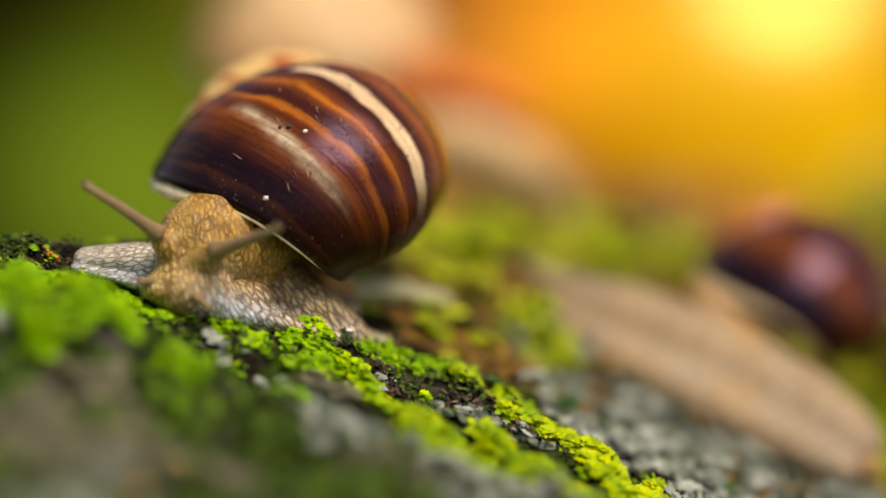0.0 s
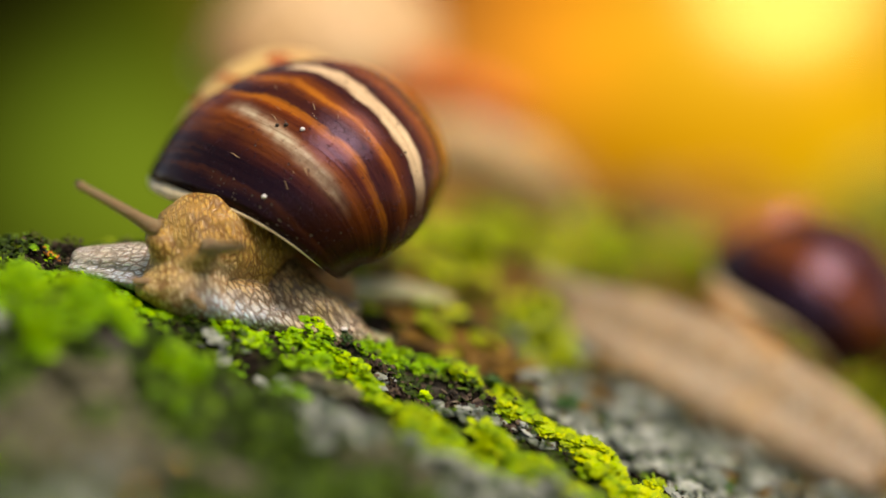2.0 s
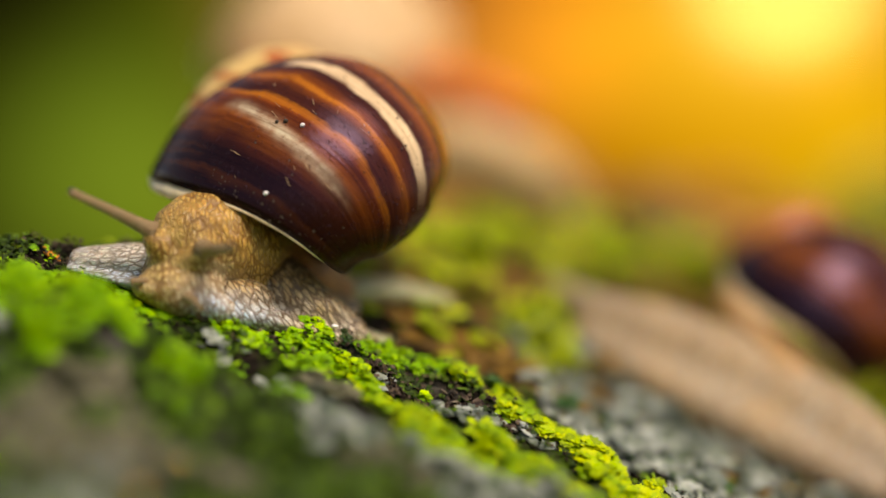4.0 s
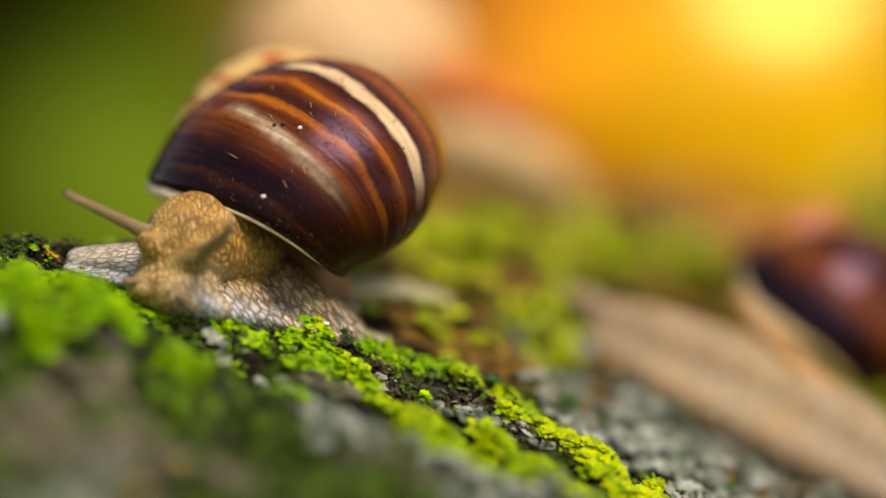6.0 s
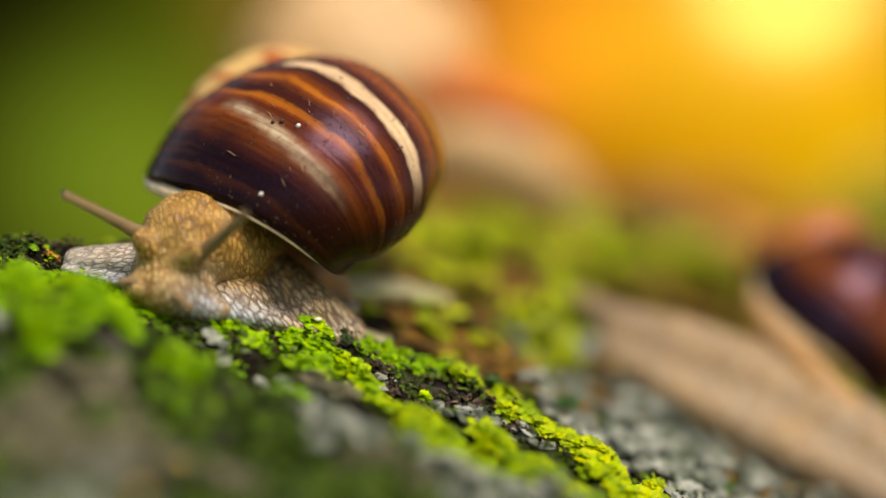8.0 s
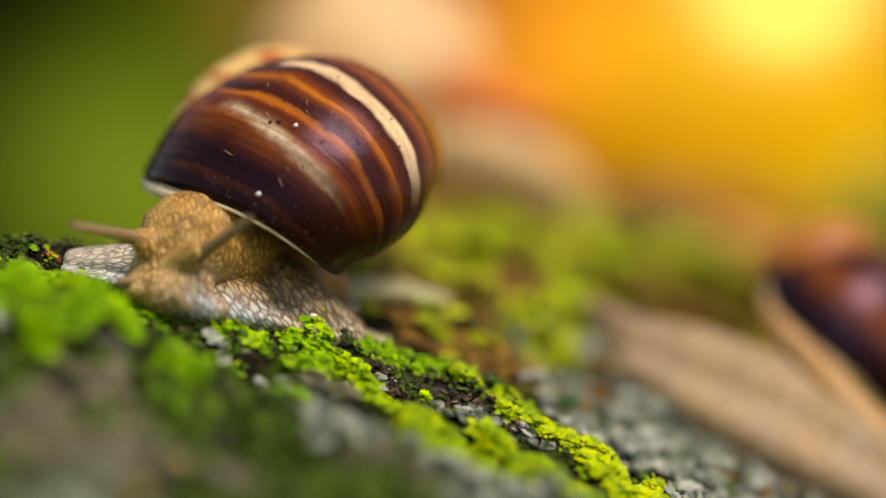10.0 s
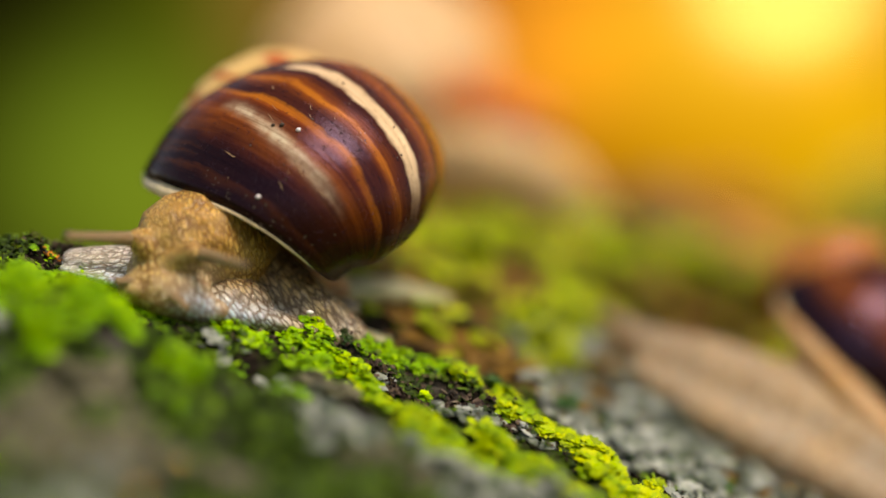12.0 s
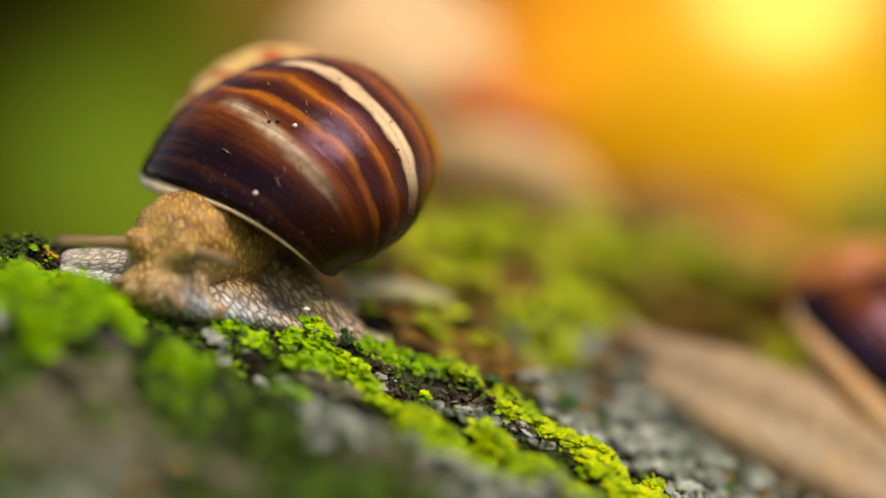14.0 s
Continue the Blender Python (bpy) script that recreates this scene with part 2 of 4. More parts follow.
RUST_SKIN = skin_material("rust_skin", (0.76, 0.21, 0.03), (0.50, 0.12, 0.015), (0.66, 0.16, 0.02), 1.8, 0.4)
SLIME = plain_material("slime", (0.85, 0.85, 0.86), 0.08, 0.05)
EYE = plain_material("eye", (0.03, 0.02, 0.015), 0.3)
BARK = bark_material()
LIME = leafy_material("lime_lichen", (0.045, 0.13, 0.001), (0.17, 0.43, 0.002), (0.38, 0.70, 0.003))
YELLOW = leafy_material("yellow_lichen", (0.05, 0.12, 0.001), (0.21, 0.40, 0.002), (0.50, 0.62, 0.003))
GREY = leafy_material("grey_lichen", (0.012, 0.026, 0.016), (0.13, 0.17, 0.138), (0.48, 0.54, 0.49), 0.75)
MOSS = leafy_material("dark_moss", (0.003, 0.008, 0.001), (0.022, 0.055, 0.003), (0.11, 0.22, 0.008), 0.7)
OLIVE = leafy_material("olive_moss", (0.05, 0.07, 0.003), (0.26, 0.37, 0.006), (0.52, 0.64, 0.012), 0.7)
ROSETTE_LIME = leafy_material("rosette_lime", (0.08, 0.18, 0.002), (0.32, 0.60, 0.002), (0.56, 0.78, 0.003))
ROSETTE_YELLOW = leafy_material("rosette_yellow", (0.12, 0.18, 0.002), (0.34, 0.52, 0.002), (0.60, 0.64, 0.003))
ROSETTE_GREY = leafy_material("rosette_grey", (0.06, 0.09, 0.07), (0.22, 0.265, 0.235), (0.54, 0.59, 0.56), 0.75)
DARK_LEAF = leafy_material("liverwort_green", (0.008, 0.03, 0.004), (0.018, 0.07, 0.010), (0.04, 0.13, 0.02), 0.45)
LEAF_RUST = plain_material("rust_leaf", (0.11, 0.036, 0.004), 0.7, 0.5, 150.0)
LEAF_OLIVE = plain_material("olive_brown_leaf", (0.15, 0.065, 0.006), 0.7, 0.5, 150.0)
LEAF_TAN = plain_material("tan_leaf", (0.34, 0.14, 0.012), 0.7, 0.5, 150.0)
LEAF_GREEN = plain_material("bramble_green", (0.30, 0.30, 0.008), 0.6, 0.4, 150.0)
CHIP = leafy_material("splinter_bark", (0.03, 0.022, 0.016), (0.12, 0.095, 0.07), (0.34, 0.29, 0.23), 0.85)
CRUMB = leafy_material("bark_crumb", (0.006, 0.004, 0.003), (0.035, 0.022, 0.014), (0.16, 0.12, 0.085), 0.85)
LITTER = leafy_material("dead_leaves", (0.03, 0.017, 0.002), (0.12, 0.065, 0.009), (0.30, 0.17, 0.03), 0.8)
ORANGE_LICHEN = leafy_material("orange_lichen", (0.3, 0.08, 0.01), (0.6, 0.22, 0.02), (0.75, 0.35, 0.03))
MOSSY_BARK = leafy_material("mossy_bark", (0.016, 0.017, 0.010), (0.082, 0.086, 0.048), (0.21, 0.205, 0.14), 0.85)
GOLD = plain_material("bead_gold", (0.92, 0.52, 0.06), 0.45, 0.15)
WHITE_GRIT = plain_material("white_grit", (0.8, 0.8, 0.82), 0.3, 0.1)
SCUFF = plain_material("pale_fibre", (0.34, 0.23, 0.12), 0.7, 0.3)
SOIL = plain_material("soil_specks", (0.05, 0.034, 0.022), 0.7, 0.7, 4000.0)


# ---- mesh helpers ----
def mesh_of(name, verts, faces, material, smooth=True):
    me = bpy.data.meshes.new(name)
    me.from_pydata(verts, [], faces)
    me.materials.append(material)
    if smooth:
        me.shade_smooth()
    me.update()
    return me


def part(name, me, parent, label="", place=None):
    ob = new(name, me)
    ob.parent = parent
    if place is not None:
        ob.matrix_basis = place
    return tagged(ob, label)


def thing(name, p, label, category, group=""):
    ob = new(name)
    ob.empty_display_size = 0.01
    ob.location = at(p)
    return tagged(ob, label, category, group)


def blob_mesh(name, chains, material, origin, voxel=0.45, smooth=8):
    """One smooth skin round chains of (place, (rx, ry, rz)) in millimetres, relative to origin."""
    bm = bmesh.new()
    for chain in chains:
        steps = []
        for (p, r), (q, s) in zip(chain, chain[1:]):
            count = max(2, int((Vector(q) - Vector(p)).length / (0.35 * min(min(r), min(s)))))
            for i in range(count):
                f = i / count
                steps.append((Vector(p).lerp(Vector(q), f), Vector(r).lerp(Vector(s), f)))
        steps.append((Vector(chain[-1][0]), Vector(chain[-1][1])))
        for c, r in steps:
            m = Matrix.Translation((c - Vector(origin)) * MM) @ Matrix.Diagonal((r[0] * MM, r[1] * MM, r[2] * MM, 1))
            bmesh.ops.create_icosphere(bm, subdivisions=2, radius=1.0, matrix=m)
    me = bpy.data.meshes.new(name)
    bm.to_mesh(me)
    bm.free()
    me.materials.append(material)
    ob = bpy.data.objects.new(name, me)
    scene.collection.objects.link(ob)
    re = ob.modifiers.new("skin", "REMESH")
    re.mode, re.voxel_size, re.use_smooth_shade = "VOXEL", voxel * MM, True
    sm = ob.modifiers.new("smooth", "SMOOTH")
    sm.factor, sm.iterations = 0.6, smooth
    done = bpy.data.meshes.new_from_object(ob.evaluated_get(bpy.context.evaluated_depsgraph_get()))
    bpy.data.objects.remove(ob)
    done.name = name
    if not done.materials:
        done.materials.append(material)
    done.shade_smooth()
    return done


# ---- shell ----
WHORLS, GROWTH = 4.4, 2.649                      # turns; widening per turn
TUBE_AT, TUBE_DROP, TUBE_WIDE, TUBE_HIGH = 13.42, 18.72, 15.89, 22.21
TUBE_TILT, LINE_SLANT, LINE_SWING = 0.18, -0.44, 0.063   # the growth lines run oblique
BELLY, DROP_RATE, SQUARE, SPIRE_WIDE, SPIRE_LIFT, SHOULDER = 0.16, 0.1424, 1.096, 0.544, 9.4, 0.135
END, WIDEN = WHORLS * 2 * math.pi, math.log(GROWTH) / (2 * math.pi)


def shell_point(back, phi, grow=0.0):
    """Dextral spiral tube, apex towards +z; back radians behind the lip, phi round the tube. Millimetres."""
    back = back + LINE_SLANT * math.sin(phi) + LINE_SWING * math.cos(phi)
    e_ = math.exp(-WIDEN * back)
    cp, sp = math.cos(phi), math.sin(phi)
    r0 = (TUBE_WIDE + grow) * math.copysign(abs(cp) ** SQUARE, cp)
    z0 = (TUBE_HIGH + grow) * math.copysign(abs(sp) ** (SQUARE if sp > 0 else 0.96), sp)
    if z0 < 0:
        z0 *= math.exp(BELLY * math.exp(-((back - 1.3) / 1.3) ** 2) * back)
    else:
        z0 *= 1 - SHOULDER * math.exp(-((back - 1.5) / 1.2) ** 2)
    if z0 < 0:
        z0 *= 1 - 0.06 * math.exp(-(back / 0.5) ** 2)
    # full base behind the opening, drawn in towards the flank
    turn_ = phi % (2 * math.pi)
    full = 1 + 0.093 * math.exp(-((back - 1.246) / 0.648) ** 2 - ((turn_ - 3.994) / 0.624) ** 2) - 0.213 * math.exp(-((back - 2.65) / 0.766) ** 2 - ((turn_ - 4.885) / 0.646) ** 2)
    r0, z0 = r0 * full, z0 * full
    f = max(0.0, min(1.0, (back - 3.6) / 2.4))
    f = f * f * (3 - 2 * f)
    c, s = math.cos(TUBE_TILT), math.sin(TUBE_TILT)
    rad = (TUBE_AT + c * r0 - s * z0) * e_ * (1 + SPIRE_WIDE * f)
    z = -TUBE_DROP * math.exp(-DROP_RATE * back) + (s * r0 + c * z0) * e_ + SPIRE_LIFT * f
    return rad * math.cos(back), rad * math.sin(back), z


def shell_mesh(name, material, size=1.0):
    cols = 64
    backs = [END * (1 - (i / 219)) for i in range(150)]
    backs += [backs[-1] * (1 - i / 150) for i in range(1, 151)]
    verts, faces, uvs = [], [], []
    for back in backs:
        # growth ridges
        ridge = 0.16 * noise.noise(Vector((back * 11.0, 0.3, 0.0))) + 0.10 * noise.noise(Vector((back * 34.0, 7.3, 0.0)))
        for j in range(cols):
            phi = 2 * math.pi * j / cols
            knob = 0.22 * noise.noise(Vector((back * 3.0, math.cos(phi) * 1.6, math.sin(phi) * 1.6)))
            verts.append(Vector(shell_point(back, phi, ridge + knob)) * (size * MM))
            uvs.append((back / (2 * math.pi), j / cols))
    rows = len(backs)
    # inner wall of the opening
    for s in range(8):
        for j in range(cols):
            verts.append(Vector(shell_point(s * 0.09, 2 * math.pi * j / cols, -0.7 - 0.06 * s)) * (size * MM))
            uvs.append((0.1, j / cols))
    for i in range(rows + 7):
        for j in range(cols):
            jn = (j + 1) % cols
            faces.append((i * cols + j, i * cols + jn, (i + 1) * cols + jn, (i + 1) * cols + j))
    me = mesh_of(name, verts, faces, material)
    layer = me.uv_layers.new(name="growth")
    for poly in me.polygons:
        wrap = any(v % cols == 0 for v in poly.vertices) and any(v % cols == cols - 1 for v in poly.vertices)
        for li in poly.loop_indices:
            u, v = uvs[me.loops[li].vertex_index]
            layer.data[li].uv = (u, 1.0 if wrap and v == 0 else v)
    return me


def lip_mesh(name, material, size=1.0, thick=0.6, start=-1.75, stop=1.3):
    """Thickened rim along the outer edge of the opening."""
    verts, faces = [], []
    n_, m_ = 70, 8
    for i in range(n_):
        phi = start + (stop - start) * i / (n_ - 1)
        swell = max(0.0, min(1.0, (phi + 0.7) / 0.6))
        taper = thick * (1 + 1.0 * swell) * (0.3 + 0.7 * math.sin(math.pi * i / (n_ - 1)) ** 0.5) * (1 + 0.15 * noise.noise(Vector((phi * 5, 2, 0))))
        for j in range(m_):
            t = 2 * math.pi * j / m_
            verts.append(Vector(shell_point(-0.03 * taper * (1 + 0.6 * swell) * (1 + math.cos(t)) + 0.01, phi, taper * (math.sin(t) - 1.0))) * (size * MM))
    for i in range(n_ - 1):
        for j in range(m_):
            jn = (j + 1) % m_
            faces.append((i * m_ + j, (i + 1) * m_ + j, (i + 1) * m_ + jn, i * m_ + jn))
    return mesh_of(name, verts, faces, material)


def shell_turn(azimuth, elevation, lean):
    """Rotation that shows the shell's side at azimuth/elevation to -y, with the apex leaning to -x by lean degrees."""
    az, el, r = radians(azimuth), radians(elevation), radians(lean)
    d = Vector((math.cos(el) * math.cos(az), math.cos(el) * math.sin(az), math.sin(el)))
    up = (Vector((0, 0, 1)) - d * d.z).normalized()
    side = up.cross(d)
    front, high = Vector((0, -1, 0)), Vector((-math.sin(r), 0, math.cos(r)))
    wide = high.cross(front)
    m = Matrix((d, up, side)).transposed()
    w = Matrix((front, high, wide)).transposed()
    return (w @ m.transposed()).to_4x4()


# ---- log ----
PROFILE_X = [-300, -120, -67.8, -59.2, -46, -33, -19.4, -7.3, 5.7, 18.7, 31.7, 67.8, 120, 400]
PROFILE_Z = [30, 10, -0.9, -2.9, -6.8, -10.7, -14.4, -20.2, -25.9, -31.0, -37.8, -56.0, -80, -230]


def profile(x):
    return sum(float(np.interp(x + s, PROFILE_X, PROFILE_Z)) for s in (-6, -3, 0, 3, 6)) / 5


def crest(x):
    """Where the log starts to round off at the back."""
    return float(np.interp(x, [-120, -66, -40, 17, 39, 67, 95, 200], [-14, -6, 14, 100, 128, 148, 160, 190]))


# hollows in the bark: place, size, depth
PITS = [(-18, -1.5, 2.2, -2.2), (-30, -3, 2.0, -1.2), (-35, -14, 4.0, 8.0), (-24, -20, 4, 5.0), (-52, -26, 7, -9.0), (-52, -3, 1.6, 2.0), (10, 0, 1.3, 3.2), (21, -1, 1.5, 3.6), (1, 0.5, 1.2, 2.6), (-3, -3, 1.0, 2.6), (-4, -9, 2.5, 2.5), (30, 10, 3, 3.0), (-28, -42, 7, 6.0), (5, 22, 6, 5.0), (24, 40, 7, 5.0)]


def log_height(x, y):
    g = 0.30 - 0.0016 * max(-75, min(95, x))
    z = profile(x) + g * y
    far = max(0.0, min(1.0, (y - 85) / 75))
    z += 0.29 * max(0.0, min(110.0, x)) * far * far * (3 - 2 * far)
    over = y - crest(x)
    if over > 0:
        z -= 0.011 * over * over
    front = -95 - y
    if front > 0:
        z -= 0.03 * front * front
    along, across = 0.85 * (x - 56) - 0.53 * (y - 50), 0.53 * (x - 56) + 0.85 * (y - 50)
    z += 9.0 * math.exp(-(along / 34) ** 2 - (across / 13) ** 2)
    for px_, py_, r_, d_ in PITS:
        z -= d_ * math.exp(-((x - px_) ** 2 / (2.2 * r_) ** 2 + (y - py_) ** 2 / r_ ** 2))
    v = Vector((x * 0.05, y * 0.05, 0.0))
    z += (2.2 + 1.8 * max(0.0, min(1.0, (abs(y + 4) - 10) / 15))) * noise.fractal(v, 1.0, 2.0, 3)
    z += 1.6 * noise.fractal(v * 3.1, 0.8, 2.0, 4)
    return max(z, -AXIS - 5)


def build_log():
    xs = np.concatenate([np.arange(-300, -90, 6.0), np.arange(-90, 110, 1.0), np.arange(110, 330, 6.0)])
    ys = np.concatenate([np.arange(-240, -60, 4.0), np.arange(-60, 60, 1.0), np.arange(60, 420, 3.0)])
    verts = [at((x, y, log_height(x, y))) for y in ys for x in xs]
    w = len(xs)
    faces = [(j * w + i, j * w + i + 1, (j + 1) * w + i + 1, (j + 1) * w + i) for j in range(len(ys) - 1) for i in range(w - 1)]
    # broken ends, down to the forest floor
    for i in (0, w - 1):
        low = len(verts)
        verts += [Vector((verts[j * w + i].x, verts[j * w + i].y, -0.005)) for j in range(len(ys))]
        faces += [(j * w + i, (j + 1) * w + i, low + j + 1, low + j)[::1 if i else -1] for j in range(len(ys) - 1)]
    ob = new("log", mesh_of("log", verts, faces, BARK))
    return tagged(ob, "sloping weathered log, grey cracked bark under lichen", "log", kind="structure")


build_log()


def flake(verts, faces, c, normal, size, curl, rng):
    """A wavy lichen scale with a rounded, lobed rim."""
    axis = normal.orthogonal().normalized()
    other = normal.cross(axis)
    n_ = 12
    base = len(verts)
    verts.append(c + normal * (size * 0.22))
    spin, lobes, deep = rng.random() * 6.28, rng.choice((2, 3, 3, 4)), rng.uniform(0.06, 0.2)
    wave, long_ = rng.uniform(0.0, 0.22), rng.uniform(0.85, 1.25)
    for ring, (r, lift) in enumerate(((0.62, 0.2), (1.0, curl * 0.7))):
        for i in range(n_):
            t = 2 * math.pi * i / n_
            rr = size * r * (1 + deep * r * math.cos(lobes * t) + rng.uniform(-0.05, 0.05))
            up = size * (lift + wave * r * math.sin(lobes * t + 1.3))
            a_ = t + spin
            verts.append(c + (axis * (math.cos(a_) * long_) + other * math.sin(a_)) * rr + normal * up)
    for i in range(n_):
        j = (i + 1) % n_
        faces.append((base, base + 1 + i, base + 1 + j))
        faces.append((base + 1 + i, base + 1 + n_ + i, base + 1 + n_ + j, base + 1 + j))


def growth_on_log(name, count, chance, sizes, material, label, seed, area, tilt=0.45, lift=0.4):
    rng = random.Random(seed)
    verts, faces = [], []
    made = tries = 0
    while made < count and tries < count * 30:
        tries += 1
        x, y = rng.uniform(area[0], area[1]), rng.uniform(area[2], area[3])
        if rng.random() > chance(x, y):
            continue
        made += 1
        s = rng.uniform(*sizes) * (1.0 + max(0.0, abs(y) - 10) * 0.03)
        z = log_height(x, y) + rng.uniform(0.0, lift) + 2.3 * max(0.0, clump(x, y) + 0.12)
        nrm = Vector((0.36 + rng.uniform(-tilt, tilt), -0.3 + rng.uniform(-tilt, tilt), 1.0)).normalized()
        flake(verts, faces, at((x, y, z)), nrm, s * MM, rng.uniform(-0.45, 0.5), rng)
    ob = new(name, mesh_of(name, verts, faces, material))
    return tagged(ob, label, "lichen" if "lichen" in name else "moss" if "moss" in name else "dead leaves" if "leaf" in name else "bark crumbs", kind="stuff")


def patchy(x, y, scale, seed, low, high):
    v = noise.fractal(Vector((x * scale, y * scale, seed)), 1.0, 2.0, 3)
    return max(0.0, min(1.0, (v - low) / (high - low)))


def band(v, a, b, soft):
    return max(0.0, min(1.0, (v - a) / soft)) * max(0.0, min(1.0, (b - v) / soft))


def clump(x, y):
    """Small cushions, a few millimetres across."""
    return noise.fractal(Vector((x * 0.27, y * 0.27, 21.5)), 1.0, 2.0, 2)


def in_pit(x, y):
    return max(0.0 if d_ < 0 else math.exp(-((x - a_) ** 2 / (2.2 * r_) ** 2 + (y - b_) ** 2 / r_ ** 2)) for a_, b_, r_, d_ in PITS)


def crack(x, y):
    """1 on open bark, falling to 0 along the bare crack between the lichen cushions."""
    mid = -0.6 + 1.0 * math.sin(x * 0.35) + 0.5 * math.sin(x * 1.1)
    return 1.0 - band(x, -14, 12, 4) * math.exp(-((y - mid) / 1.1) ** 2) * (0.6 + 0.4 * math.sin(x * 0.23 + 2.0) ** 2)


# where each growth sits on the log: place, reach along and across, density
LIME_SPOTS = ((-62, -15, 26, 17, 1.0), (-46, -3, 9, 5, 1.0), (-28, -4.5, 9, 4.5, 1.0), (-17, -1, 5, 4, 1.0), (-17, -7, 8, 6, 0.9), (-37, -28, 5, 5, 0.8),
              (-10, 7, 5, 4, 0.9), (-2.5, 10.5, 4, 3.5, 0.8), (-3.4, 0.2, 2.6, 2.2, 1.0), (-60, -62, 9, 8, 0.5), (-32, -12, 4, 3, 0.3), (-22, -19, 7, 5, 0.25))
YELLOW_SPOTS = ((-11, -7, 6, 5, 0.7), (-1, -17, 6, 9, 0.85), (7, -16, 8, 8, 1.0), (14, 7, 7, 7, 1.0), (19, 2, 6, 4, 1.0), (27, -2, 8, 7, 1.0), (17, -20, 8, 8, 0.9), (4, 9, 4, 3, 0.7), (30, -14, 8, 7, 0.9))
GREY_SPOTS = ((-13, -30, 8, 6, 0.4), (-8, -1.5, 3.5, 2.5, 0.35), (6, -4, 6, 4, 0.4), (3, -31, 12, 8, 0.45), (-22, -14.5, 7, 3, 0.25), (-33, -9, 5, 3, 0.25), (18, -34, 12, 8, 0.4),
              (30, 24, 16, 14, 1.0), (42, 42, 22, 20, 1.0), (66, 50, 26, 30, 1.0), (22, 38, 10, 8, 0.8), (46, 8, 12, 10, 0.9), (11, -3, 5, 3, 0.25))
MOSS_SPOTS = ((-39, -9, 8, 4, 0.9), (-24, -34, 8, 8, 1.0), (-70, 2, 14, 8, 0.9), (-40, -22, 7, 5, 0.8), (23, 8, 3, 3, 0.9), (9, 17, 6, 4, 0.6), (34, 10, 6, 5, 0.6), (-4, -26, 4, 4, 0.7), (2, -25, 4, 4, 0.7), (10, -30, 5, 5, 0.7),
              (18, 46, 14, 8, 0.5), (2, 38, 20, 9, 0.4), (40, 60, 20, 16, 0.3))
BARE_SPOTS = ((-47, -38, 6.5, 6, 0.8), (-54, -52, 6, 6, 0.6), (-29, -45, 4, 7, 0.8), (-40, -55, 5, 5, 0.6), (-17, -13, 5, 2.0, 0.5), (-8, -36, 5, 4, 0.6))


def cover(spots, x, y, seed, ragged=0.55, soft=0.2):
    """Share of the bark that a growth covers at a place: ragged-edged cushions round its spots."""
    wob = ragged * noise.fractal(Vector((x * 0.2, y * 0.2, seed)), 1.0, 2.0, 3)
    best = 0.0
    for cx, cy, rx, ry, dense in spots:
        d = ((x - cx) / rx) ** 2 + ((y - cy) / ry) ** 2
        if d < 3.0:
            best = max(best, dense * max(0.0, min(1.0, (1.0 - math.sqrt(d) + wob) / soft)))
    return best


def gaps(x, y):
    """Bare spots between the small cushions, in pits and along the crack."""
    return max(0.04, min(1.0, (clump(x, y) + (0.12 if x < -20 else 0.0)) / 0.13)) * (1 - min(1.0, 1.25 * in_pit(x, y))) * crack(x, y) ** 2


def lime_chance(x, y):
    return (0.06 if x < -55 and y > -5 else 1.0) * cover(LIME_SPOTS, x, y, 1.7) * gaps(x, y) * (1 - 0.9 * cover(MOSS_SPOTS[:1], x, y, 12.9))


def yellow_chance(x, y):
    return cover(YELLOW_SPOTS, x, y, 4.1) * gaps(x, y)


def grey_chance(x, y):
    front = 0.015 * band(y, -75, -30, 8) * band(x, -75, -18, 8) * patchy(x, y, 0.055, 3.3, -0.3, 0.3)
    return max(front, 0.8 * cover(GREY_SPOTS, x, y, 8.4, 0.7, 0.4) * max(0.08, min(1.0, (clump(x, y) + 0.2) / 0.25)))


def moss_chance(x, y):
    front = band(y, -75, -20, 5) * patchy(x, y, 0.07, 12.9, -0.3, 0.0) * 0.95
    front *= 1 - 0.95 * cover(BARE_SPOTS, x, y, 5.5, 0.6, 0.4)
    return max(front, cover(MOSS_SPOTS, x, y, 12.9, 0.6, 0.4), 0.3 * band(x, -45, 35, 6) * band(y, -10, 14, 4), 0.25 * band(x, 20, 80, 8) * band(y, 10, 70, 8))


def olive_chance(x, y):
    return max(0.12, patchy(x, y, 0.05, 15.2, -0.25, 0.1), 0.8 * band(x, -30, 14, 8) * band(y, 52, 105, 12)) * (0.18 if y < 48 else 1.0) * band(y, 20, 175, 12) * band(x, -60, 150, 20) * (0.0 if x > 25 and y < 62 else 0.3 if x > 16 + 0.1 * y else 1.0)


growth_on_log("lime_lichen", 15000, lime_chance, (0.3, 0.85), LIME, "bright lime green leafy lichen crusted on the log", 3, (-92, 4, -72, 16), 0.4, 0.6)
growth_on_log("yellow_lichen", 4200, yellow_chance, (0.35, 1.15), YELLOW, "yellow-green leafy lichen crusted on the log", 5, (-20, 42, -34, 16), 0.4, 0.6)
growth_on_log("grey_lichen", 9000, grey_chance, (0.5, 1.4), GREY, "pale grey-white leafy lichen on bark", 7, (-70, 100, -70, 86), 0.4, 0.5)
growth_on_log("dark_moss", 24000, moss_chance, (0.2, 0.65), MOSS, "dark green moss tufts in bark cracks", 9, (-90, 80, -72, 80), 0.9, 0.8)
growth_on_log("olive_moss", 11000, olive_chance, (0.8, 1.8), OLIVE, "olive and yellow-green moss on the log's back", 11, (-60, 150, 18, 180))
